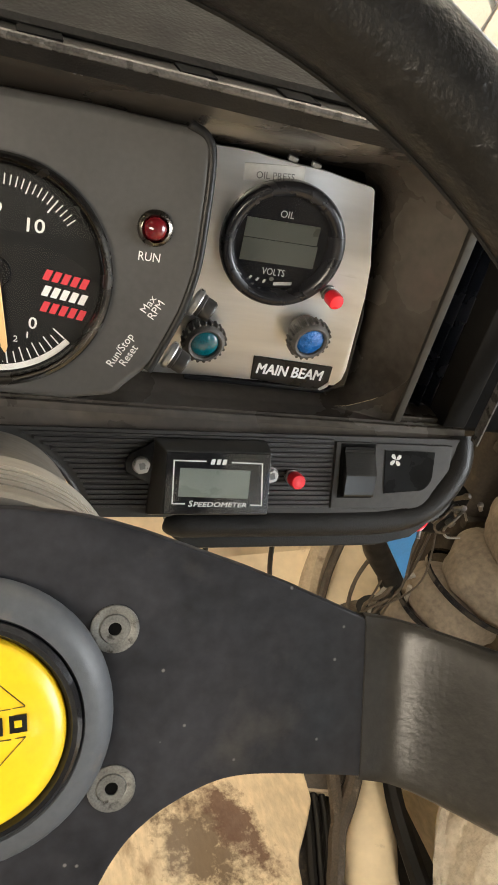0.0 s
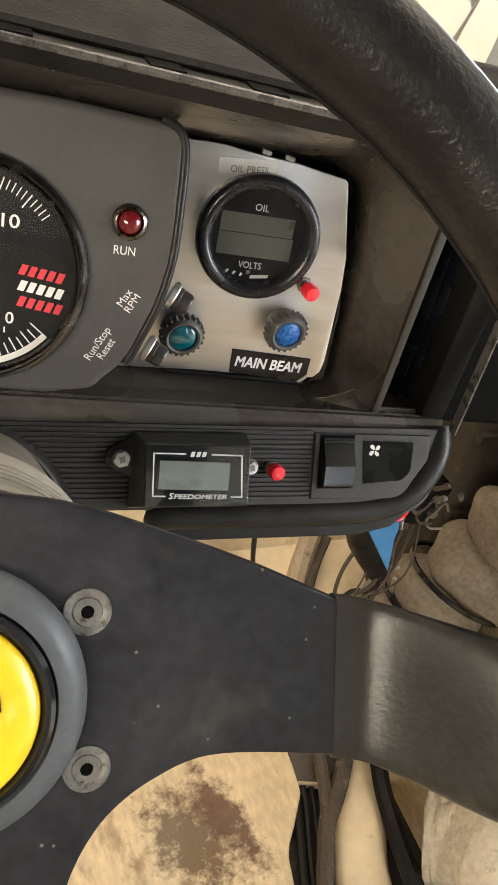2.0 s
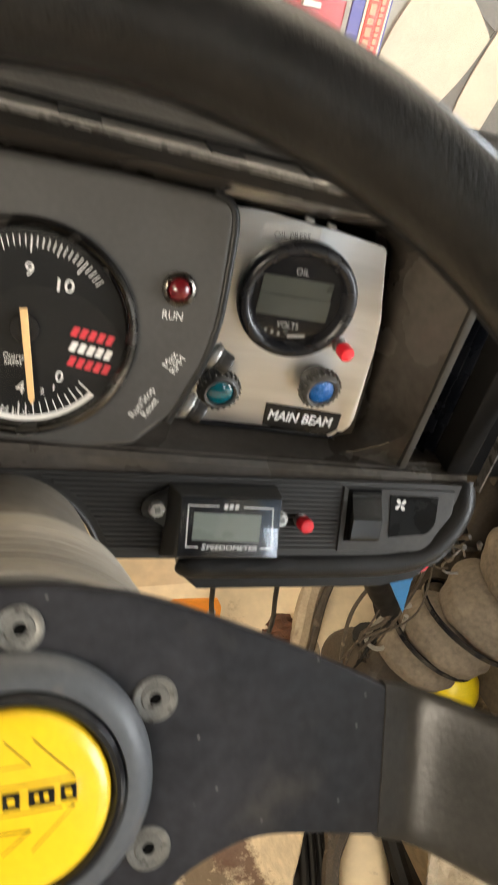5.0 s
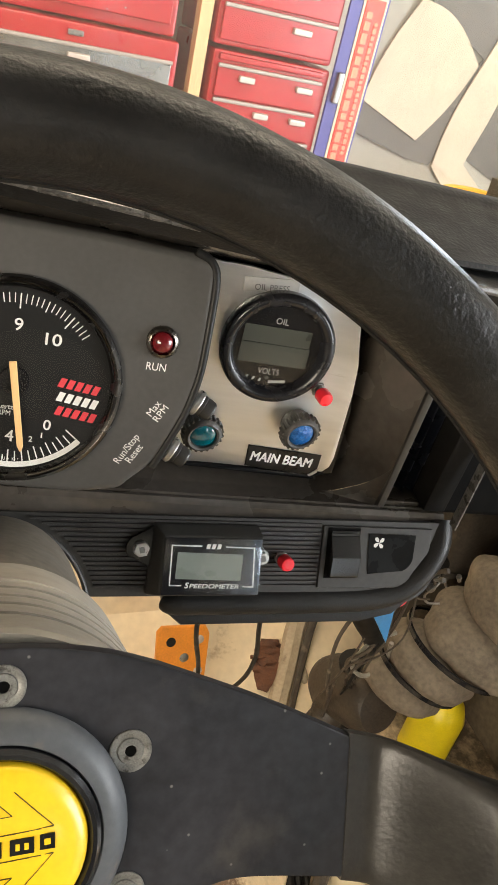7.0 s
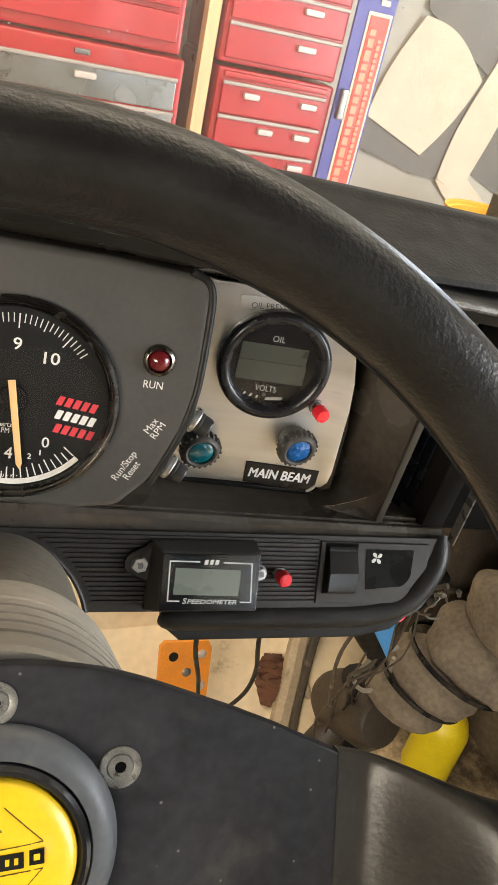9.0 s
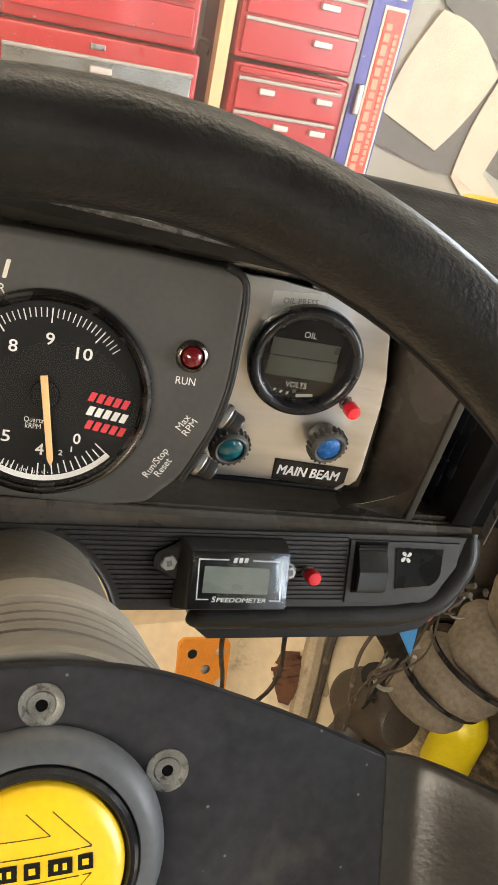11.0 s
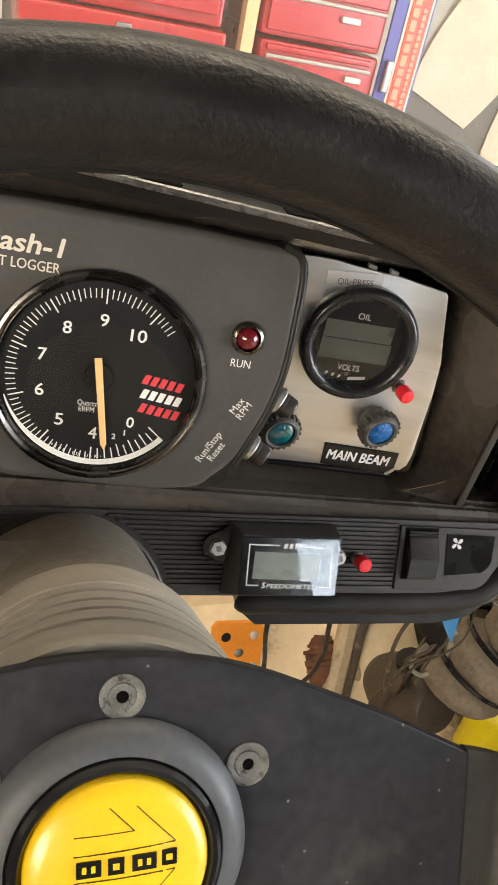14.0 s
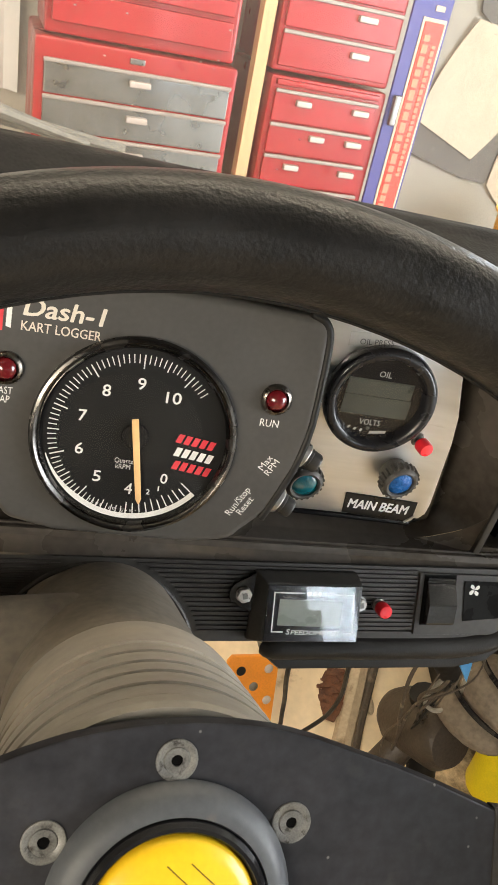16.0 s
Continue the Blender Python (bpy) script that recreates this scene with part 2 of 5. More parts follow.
BROWN = mat("dirty_brown_casting", (0.045, 0.034, 0.024), 0.5, var=0.35, scale=40, grain=0.3, grain_scale=300)
ORANGE = mat("orange_painted_bracket", (0.78, 0.27, 0.02), 0.45, var=0.12, scale=50, spots=(0.30, 0.17, 0.09), spot_amount=0.2, spot_scale=40)
END_BLACK = mat("matt_black_trim", (0.006, 0.0055, 0.005), 0.7, var=0.3, scale=40, spec=0.14)
# dark brown that stands for the shade behind the duct folds
DUCT_BACKING = mat("mottled_dark_backing", (0.035, 0.028, 0.021), 0.75, var=0.4, scale=30, spots=(0.09, 0.07, 0.05), spot_amount=0.3, spot_scale=26)
BLUE = mat("blue_plastic", (0.04, 0.22, 0.50), 0.4, var=0.1)
YELLOW_TIN = mat("yellow_plastic_bottle", (0.70, 0.55, 0.01), 0.4, var=0.1)
CABIN = mat("dark_cabin_lining", (0.06, 0.055, 0.05), 0.8, var=0.2, scale=10)
CHEST_RED = mat("red_enamelled_steel", (0.37, 0.007, 0.011), 0.38, var=0.10, scale=8, coat=0.2)
CHEST_GREY = mat("grey_hammered_steel", (0.27, 0.27, 0.26), 0.30, 0.85, var=0.12, scale=9)
TRIM = mat("pale_aluminium_trim", (0.50, 0.43, 0.39), 0.4, 0.2, var=0.08)
TRIM_DULL = mat("dull_grey_edge_strip", (0.33, 0.285, 0.255), 0.45, 0.2, var=0.12, scale=20)
SIGN_INK = mat("orange_cream_sign_ink", (0.56, 0.27, 0.17), 0.6, var=0.12, scale=30)
PINE = mat("pale_pine", (0.64, 0.42, 0.22), 0.6, var=0.14, scale=12, stretch=(8, 8, 0.6))
WALL = mat("grey_painted_blockwork", (0.45, 0.43, 0.37), 0.8, var=0.08, scale=3, grain=0.2, grain_scale=60, spots=(0.42, 0.41, 0.38), spot_amount=0.2, spot_scale=4)
CONCRETE = mat("garage_concrete", (0.34, 0.33, 0.31), 0.75, var=0.2, scale=4, grain=0.3, grain_scale=90, spots=(0.18, 0.17, 0.16), spot_amount=0.3, spot_scale=5)
SIGN_BLUE = mat("blue_sign_board", (0.07, 0.07, 0.27), 0.5, var=0.08)
SIGN_RED = mat("red_sign_panel", (0.72, 0.07, 0.05), 0.5, var=0.08)
FLAG_PALE = mat("cream_flag_cloth", (0.64, 0.55, 0.42), 0.8, var=0.12, scale=8, spots=(0.50, 0.40, 0.28), spot_amount=0.3, spot_scale=9, spot_soft=0.3)
FLAG_DARK = mat("charcoal_flag_cloth", (0.17, 0.16, 0.145), 0.8, var=0.12, scale=8)
TUB = mat("orange_plastic_tub", (0.86, 0.44, 0.03), 0.5, var=0.1)
PAPER = mat("white_paper", (0.75, 0.74, 0.72), 0.7, var=0.1, scale=6)
SCREEN = clear_cover("dusty_windscreen_glass", 0.06, 0.012)
COVER = clear_cover("clear_instrument_cover", 0.0, 0.03)


# ---- mesh helpers: local axes x right, y up, z towards the viewer, in millimetres ----
def basis(p, a, b):
    a = Vector(a).normalized()
    b = Vector(b)
    b = (b - a * b.dot(a)).normalized()
    c = a.cross(b)
    m = Matrix((a, b, c)).transposed().to_4x4()
    m.translation = p
    return m


TACH = basis((0.0160, 0.2903, 0.8820), (0.9886, -0.1469, -0.0327), (0.0630, 0.2066, 0.9764))
PLATE = basis((0.1417, 0.3162, 0.8837), (0.9841, -0.1770, -0.0167), (0.0241, 0.0398, 0.9989))
PANEL = basis((0.1486, 0.2807, 0.7855), (0.9968, -0.0785, -0.0144), (0.0490, 0.4400, 0.8960))
FRONT = basis((0.1486, 0.2807, 0.7855), (0.9957, -0.0785, -0.0480), (0.0480, -0.0014, 0.9989))
WHEEL = basis((-0.0010, 0.1041, 0.8588), (0.9979, -0.0649, -0.0069), (0.0398, 0.5211, 0.8526))
COLUMN_AXIS = basis((-0.0010, 0.1060, 0.8565), (0.9960, -0.0883, 0.0), (0.0428, 0.4830, 0.8740))
WORLD = Matrix.Identity(4)


def thing(name, m, label, category, group="", kind=""):
    ob = new(name)
    ob.empty_display_size = 0.02
    ob.matrix_world = m
    return tagged(ob, label, category, group, kind)


def part(name, bm, material, parent, label="", smooth=True, unit=0.001):
    bm.normal_update()
    me = bpy.data.meshes.new(name)
    if unit != 1:
        bm.transform(Matrix.Diagonal((unit, unit, unit, 1)))
    bm.to_mesh(me)
    bm.free()
    me.materials.append(material)
    if smooth:
        me.polygons.foreach_set("use_smooth", [True] * len(me.polygons))
        me.set_sharp_from_angle(angle=radians(38))
    ob = new(name, me)
    if smooth:
        ob.modifiers.new("even_shading", "WEIGHTED_NORMAL").keep_sharp = True
    ob.parent = parent
    if label:
        ob["label"] = label
    return ob


def bevelled(bm, w, seg=2, angle=30):
    edges = [e for e in bm.edges if len(e.link_faces) == 2 and e.calc_face_angle(0) > radians(angle)]
    if w and edges:
        bmesh.ops.bevel(bm, geom=edges, offset=w, segments=seg, profile=0.5, affect="EDGES", clamp_overlap=True)
    return bm


def box(x0, x1, y0, y1, z0, z1, w=0.0, seg=2, bm=None):
    b = bmesh.new()
    bmesh.ops.create_cube(b, size=1)
    b.transform(Matrix.Translation(((x0 + x1) / 2, (y0 + y1) / 2, (z0 + z1) / 2)) @ Matrix.Diagonal((x1 - x0, y1 - y0, z1 - z0, 1)))
    bevelled(b, w, seg)
    return join(bm, b) if bm else b


def join(bm, b):
    me = bpy.data.meshes.new("temp")
    b.to_mesh(me)
    b.free()
    bm.from_mesh(me)
    bpy.data.meshes.remove(me)
    return bm


def prism(points, z0, z1, w=0.0, seg=2, bm=None):
    """An outline in x, y, thick from z0 to z1."""
    b = bmesh.new()
    low = [b.verts.new((x, y, z0)) for x, y in points]
    f = b.faces.new(low)
    r = bmesh.ops.extrude_face_region(b, geom=[f])
    for v in r["geom"]:
        if isinstance(v, bmesh.types.BMVert):
            v.co.z = z1
    bmesh.ops.recalc_face_normals(b, faces=b.faces)
    if w:
        edges = [e for e in b.edges if abs(e.verts[0].co.z - z1) < 1e-6 and abs(e.verts[1].co.z - z1) < 1e-6]
        bmesh.ops.bevel(b, geom=edges, offset=w, segments=seg, profile=0.5, affect="EDGES", clamp_overlap=True)
    return join(bm, b) if bm else b


def lathe(profile, n=48, a0=0.0, a1=360.0, bm=None):
    """A profile of (radius, z) turned round the z axis."""
    b = bmesh.new()
    closed = a1 - a0 >= 360
    rings = []
    for i in range(n if closed else n + 1):
        a = radians(a0 + (a1 - a0) * i / n)
        rings.append([b.verts.new((r * math.cos(a), r * math.sin(a), z)) for r, z in profile])
    for i in range(n):
        p, q = rings[i], rings[(i + 1) % len(rings)]
        for j in range(len(profile) - 1):
            b.faces.new((p[j], q[j], q[j + 1], p[j + 1]))
    bmesh.ops.remove_doubles(b, verts=b.verts, dist=1e-5)
    bmesh.ops.recalc_face_normals(b, faces=b.faces)
    return join(bm, b) if bm else b


def at(b, x=0, y=0, z=0, rx=0, ry=0, rz=0):
    b.transform(pose(x, y, z, rx, ry, rz))
    return b


def curve_points(points, n):
    """A smooth line (Catmull-Rom) through the points."""
    P = [Vector(p) for p in points]
    P = [P[0] * 2 - P[1]] + P + [P[-1] * 2 - P[-2]]
    out = []
    for i in range(1, len(P) - 2):
        for k in range(n):
            t = k / n
            a, b, c, d = P[i - 1], P[i], P[i + 1], P[i + 2]
            out.append(0.5 * ((2 * b) + (c - a) * t + (2 * a - 5 * b + 4 * c - d) * t * t + (3 * b - a - 3 * c + d) * t ** 3))
    out.append(P[-2])
    return out


def tube(points, radius, n=10, steps=6, flat=1.0, rough=0.0, bm=None):
    """A round cord along a smooth line; radius may be a function of the share of its length."""
    b = bmesh.new()
    line = curve_points(points, steps)
    up = Vector((0, 0, 1))
    rings = []
    for i, p in enumerate(line):
        d = (line[min(i + 1, len(line) - 1)] - line[max(i - 1, 0)]).normalized()
        s = d.cross(up)
        s = s.normalized() if s.length > 1e-4 else Vector((1, 0, 0))
        u = s.cross(d)
        r = radius(i / (len(line) - 1)) if callable(radius) else radius
        ring = []
        for k in range(n):
            a = 2 * math.pi * k / n
            q = p + (s * math.cos(a) + u * math.sin(a) * flat) * r
            if rough:
                q += noise.noise_vector(q * (1.6 / r)) * rough * r
            ring.append(b.verts.new(q))
        rings.append(ring)
    for p, q in zip(rings, rings[1:]):
        for k in range(n):
            b.faces.new((p[k], p[(k + 1) % n], q[(k + 1) % n], q[k]))
    b.faces.new(rings[0][::-1])
    b.faces.new(rings[-1])
    bmesh.ops.recalc_face_normals(b, faces=b.faces)
    return join(bm, b) if bm else b


def lettering(name, words, x, y, z, width, height, material, parent, turn=0.0, bold=0.0, shear=0.0, label=""):
    """Words in the built-in font, fitted into width x height mm about (x, y), turned by so many degrees."""
    c = bpy.data.curves.new(name, "FONT")
    c.body, c.shear, c.extrude, c.resolution_u = words, shear, 0.01, 3
    c.space_line = 0.85
    c.align_x = "CENTER"
    ob = bpy.data.objects.new(name, c)
    me = bpy.data.meshes.new_from_object(ob)
    bpy.data.objects.remove(ob)
    bm = bmesh.new()
    bm.from_mesh(me)
    bpy.data.meshes.remove(me)
    xs, ys = [v.co.x for v in bm.verts], [v.co.y for v in bm.verts]
    w, h = max(xs) - min(xs), max(ys) - min(ys)
    bm.transform(Matrix.Translation((-(max(xs) + min(xs)) / 2, -(max(ys) + min(ys)) / 2, 0)))
    bm.transform(Matrix.Diagonal((width / w, height / h, 2.0, 1)))
    if bold:
        one = bm.copy()
        for i, (dx, dy) in enumerate(((-1, 0), (1, 0), (0, 0.7), (0, -0.7))):
            b = one.copy()
            b.transform(Matrix.Translation((dx * bold * height * 1.6, dy * bold * height * 1.6, 0.006 * (i + 1))))
            join(bm, b)
        one.free()
    at(bm, x, y, z, rz=turn)
    return part(name, bm, material, parent, label, smooth=False)


def bars(name, boxes, z, material, parent, label="", thick=0.15):
    """Plain slanted bars (x, y, width, height, turn)."""
    bm = bmesh.new()
    for x, y, w, h, turn in boxes:
        b = prism([(-w / 2, -h / 2), (w / 2 - h * 0.25, -h / 2), (w / 2, h / 2), (-w / 2 + h * 0.25, h / 2)], 0, thick)
        join(bm, at(b, x, y, z, rz=turn))
    return part(name, bm, material, parent, label, smooth=False)


def arc(cx, cy, r, a0, a1, n=10):
    return [(cx + r * math.cos(radians(a0 + (a1 - a0) * i / n)), cy + r * math.sin(radians(a0 + (a1 - a0) * i / n))) for i in range(n + 1)]


def hexagon(r, z0, z1, bm=None):
    return prism([(r * math.cos(radians(60 * k)), r * math.sin(radians(60 * k))) for k in range(6)], z0, z1, 0.5, bm=bm)


# ---- garage ----
def slab(name, x0, x1, y0, y1, z0, z1, material, label, parent=None):
    ob = part(name, box(x0, x1, y0, y1, z0, z1), material, parent, smooth=False, unit=1)
    return tagged(ob, label, "structure", kind="structure")


slab("floor", -4.2, 5.0, -4.7, 3.3, -0.1, 0.0, CONCRETE, "worn grey concrete floor of the garage")
slab("wall_north", -4.2, 3.6, 3.0, 3.2, 0.0, 2.7, WALL, "pale grey painted garage wall behind the tool chests")
slab("wall_west", -4.2, -4.0, -4.5, 3.0, 0.0, 2.7, WALL, "plain pale grey garage side wall")
slab("wall_south", -4.0, 1.45, -4.7, -4.5, 0.0, 2.7, WALL, "plain pale grey garage back wall")
slab("wall_south", 1.87, 3.6, -4.7, -4.5, 0.0, 2.7, WALL, "plain pale grey garage wall beside the back door")
slab("wall_south", 1.45, 1.87, -4.7, -4.5, 2.05, 2.7, WALL, "pale grey lintel over the open back door")
slab("wall_east", 3.4, 3.6, 0.6, 3.0, 0.0, 2.7, WALL, "pale grey garage wall beside the open door")
slab("wall_east", 3.4, 3.6, -4.5, -2.4, 0.0, 2.7, WALL, "pale grey garage wall beside the open door")
slab("wall_east", 3.4, 3.6, -2.4, 0.6, 2.3, 2.7, WALL, "pale grey lintel over the open garage door")
slab("ceiling", -4.2, 3.6, -4.7, 3.2, 2.7, 2.8, WALL, "plain pale garage ceiling")
slab("ground", -60, 60, -60, 60, -0.16, -0.11, CONCRETE, "grey concrete yard outside the garage")


def pull(x, z, w, parent, y=0.0):
    b = box(x - w / 2, x + w / 2, y - 0.016, y + 0.004, z - 0.009, z + 0.009, 0.004)
    part("handle", b, TRIM, parent, "pale moulded pull", unit=1)


def drawer(x0, x1, z0, z1, material, parent, pulls=(), trim=True, label=""):
    d = part("drawer", box(x0, x1, -0.008, 0.30, z0 + 0.004, z1 - 0.004, 0.004), material, parent, label, unit=1)
    if trim:
        part("trim", box(x0 - 0.002, x1 + 0.002, -0.018, -0.006, z1 - 0.010, z1 + 0.001, 0.003), TRIM_DULL, d, "dull metal edge strip", unit=1)
    for px, w in pulls:
        pull(px, (z0 + z1) / 2 + 0.015, w, d, -0.008)


def tool_chests():
    cab = thing("roller_cabinet", pose(0.0, 2.4, 0.0), "red steel roller cabinet with grey drawers against the garage wall", "tool cabinet")
    part("carcass", box(0.055, 0.632, 0.0, 0.46, 0.09, 0.80, 0.012), CHEST_RED, cab, unit=1)
    part("lock", box(0.315, 0.358, -0.008, 0.004, 0.765, 0.780, 0.003), STEEL, cab, "small metal lock", unit=1)
    z = 0.748
    for h in (0.094, 0.097, 0.11, 0.13, 0.15):
        drawer(0.083, 0.612, z - h, z, CHEST_GREY, cab, [(0.348, 0.062)])
        z -= h
    for x in (0.10, 0.58):
        for y in (0.06, 0.40):
            part("castor", at(lathe([(0, -0.015), (0.042, -0.015), (0.045, 0), (0.042, 0.015), (0, 0.015)], 20), x, y, 0.045, ry=90), BLACK, cab, unit=1)
    top = thing("tool_chest", pose(0.0, 2.4, 0.805), "glossy red steel tool chest standing on the roller cabinet", "tool chest")
    part("carcass", box(0.078, 0.618, 0.02, 0.40, 0.0, 0.40, 0.012), CHEST_RED, top, unit=1)
    for h0, h1 in ((0.03, 0.112), (0.118, 0.165), (0.170, 0.217), (0.222, 0.27), (0.276, 0.36)):
        drawer(0.098, 0.594, h0, h1, CHEST_RED, top, trim=False)
        part("lip", box(0.10, 0.592, 0.0, 0.014, h1 - 0.016, h1 - 0.006, 0.004), CHEST_RED, top, unit=1)
    tall = thing("roller_cabinet", pose(0.0, 2.4, 0.0), "tall red steel roller cabinet with shallow drawers", "tool cabinet")
    part("carcass", box(0.735, 1.118, 0.005, 0.46, 0.09, 0.805, 0.010), CHEST_RED, tall, unit=1)
    zs = [0.77, 0.675, 0.582, 0.488, 0.39, 0.26, 0.12]
    drawer(0.752, 1.09, 0.775, 0.80, CHEST_RED, tall, trim=False)
    for i, (z1, z0) in enumerate(zip(zs, zs[1:])):
        drawer(0.752, 1.088, z0, z1, CHEST_RED, tall, [(0.845 + 0.065 * (i == 1), 0.05), (1.035, 0.055)])
    for x in (0.77, 1.07):
        for y in (0.06, 0.40):
            part("castor", at(lathe([(0, -0.015), (0.042, -0.015), (0.045, 0), (0.042, 0.015), (0, 0.015)], 20), x, y, 0.045, ry=90), BLACK, tall, unit=1)
    upper = thing("tool_chest", pose(0.0, 2.4, 0.815), "red steel tool chest standing on the tall roller cabinet", "tool chest")
    part("carcass", box(0.728, 1.112, 0.005, 0.40, 0.0, 0.42, 0.010), CHEST_RED, upper, unit=1)
    for z0, z1 in ((0.012, 0.112), (0.115, 0.205), (0.208, 0.30), (0.303, 0.40)):
        drawer(0.742, 1.098, z0, z1, CHEST_RED, upper, [(0.988, 0.06)])
    tagged(part("wooden_post", box(0.680, 0.718, 2.42, 2.47, 0.0, 2.7, 0.003), PINE, None, unit=1), "pale bare pine post between the two tool cabinets", "post")


tool_chests()


def sign_board():
    s = thing("sign_board", pose(0.0, 2.385, 0.0), "tall narrow blue board with a red lettered panel", "sign")
    part("board", box(1.118, 1.246, 0.0, 0.012, 0.35, 1.30, 0.003), SIGN_BLUE, s, unit=1)
    part("border", box(1.158, 1.238, -0.004, 0.0, 0.36, 1.03, 0.001), FLAG_PALE, s, "cream border", unit=1)
    part("red_panel", box(1.166, 1.230, -0.008, -0.003, 0.40, 1.02, 0.001), SIGN_RED, s, unit=1)
    bm = bmesh.new()
    z = 0.985
    for i in range(17):
        h = 0.018 + 0.012 * ((i * 7) % 3) / 2
        box(1.173, 1.193, -0.011, -0.0075, z - h, z, bm=bm)
        z -= h + 0.008
    part("lettering", bm, SIGN_INK, s, "cream writing too blurred to read", smooth=False, unit=1)
    bm = bmesh.new()
    z = 0.96
    for i in range(22):
        h = 0.009 + 0.006 * ((i * 5) % 3) / 2
        box(1.206, 1.218, -0.011, -0.0075, z - h, z, bm=bm)
        z -= h + 0.006
    part("small_lettering", bm, SIGN_INK, s, "small cream writing too blurred to read", smooth=False, unit=1)
    part("top_mark", box(1.19, 1.22, -0.005, 0.0, 1.05, 1.065, 0.001), FLAG_PALE, s, unit=1)
    part("clip", box(1.128, 1.152, -0.02, 0.0, 0.72, 0.81, 0.006), STEEL, s, "metal clip", unit=1)


sign_board()


def flag():
    """A large chequered cloth pinned to the wall, pale cells sagging in curves over a dark ground."""
    f = thing("chequered_flag", pose(0.0, 2.97, 0.0), "rumpled chequered cloth in cream and charcoal on the wall", "flag")

    def cell(points, y, material, label=""):
        points = [(x * 1.0607 + 0.002, 1.04 + (z - 1.04) * 1.0607) for x, z in points]
        b = bmesh.new()
        n = 10
        (ax, az), (bx, bz), (cx, cz), (dx, dz) = points
        grid = []
        for i in range(n + 1):
            row = []
            for j in range(n + 1):
                u, v = i / n, j / n
                x = (ax * (1 - u) + bx * u) * (1 - v) + (dx * (1 - u) + cx * u) * v
                z = (az * (1 - u) + bz * u) * (1 - v) + (dz * (1 - u) + cz * u) * v
                z += 0.05 * math.sin(math.pi * u) * (1 - v) - 0.012 * math.sin(math.pi * v)
                x += 0.02 * math.sin(math.pi * v) * (2 * u - 1)
                row.append(b.verts.new((x, y + 0.012 * math.sin(5 * x + 7 * z), z)))
            grid.append(row)
        for i in range(n):
            for j in range(n):
                b.faces.new((grid[i][j], grid[i + 1][j], grid[i + 1][j + 1], grid[i][j + 1]))
        r = bmesh.ops.extrude_face_region(b, geom=b.faces[:])
        for v in r["geom"]:
            if isinstance(v, bmesh.types.BMVert):
                v.co.y += 0.006
        bmesh.ops.recalc_face_normals(b, faces=b.faces)
        part("cell", b, material, f, label, unit=1)

    cell([(1.59, 1.055), (1.90, 0.885), (1.735, 0.585), (1.455, 0.695)], 0.0, FLAG_PALE)
    cell([(1.455, 0.69), (1.735, 0.58), (1.705, 0.515), (1.44, 0.585)], 0.01, FLAG_DARK)
    cell([(1.60, 1.25), (2.10, 1.25), (1.94, 0.90), (1.595, 1.075)], 0.01, FLAG_DARK)
    cell([(1.95, 1.00), (2.06, 0.96), (1.97, 0.45), (1.845, 0.51)], 0.0, FLAG_PALE)
    cell([(1.905, 0.875), (1.945, 0.86), (1.835, 0.50), (1.71, 0.51)], 0.012, FLAG_DARK)
    cell([(2.06, 0.95), (2.45, 0.80), (2.35, 0.40), (1.985, 0.55)], 0.012, FLAG_DARK)
    cell([(1.845, 0.50), (1.985, 0.53), (2.22, 0.36), (2.08, 0.36)], 0.004, FLAG_PALE)


flag()
tub = thing("plastic_tub", pose(1.96, 2.55, 0.0), "bright orange plastic tub on the garage floor", "tub")
part("wall", lathe([(0, 0.01), (0.13, 0.01), (0.14, 0.02), (0.165, 0.455), (0.178, 0.46), (0.178, 0.45), (0.155, 0.44), (0.13, 0.03), (0, 0.03)], 40), TUB, tub, unit=1)


def dust_sheet():
    b = bmesh.new()
    n = 24
    grid = [[b.verts.new((-0.34 + 0.37 * i / n, 0.03 * math.sin(9 * i / n + 2 * j / n) + 0.015 * math.sin(23 * i / n), 0.75 * j / n)) for j in range(n + 1)] for i in range(n + 1)]
    for i in range(n):
        for j in range(n):
            b.faces.new((grid[i][j], grid[i + 1][j], grid[i + 1][j + 1], grid[i][j + 1]))
    r = bmesh.ops.extrude_face_region(b, geom=b.faces[:])
    for v in r["geom"]:
        if isinstance(v, bmesh.types.BMVert):
            v.co.y += 0.006
    bmesh.ops.recalc_face_normals(b, faces=b.faces)
    ob = part("dust_sheet", b, PAPER, None, unit=1)
    ob.location = (0, 2.945, 0.55)
    tagged(ob, "pale crumpled dust sheet hanging on the wall", "cloth")


dust_sheet()


# ---- car shell ----
TROUGH = mat("oily_black_dirt", (0.022, 0.018, 0.014), 0.6, var=0.5, scale=40, spots=(0.12, 0.09, 0.06), spot_amount=0.3, spot_scale=30)


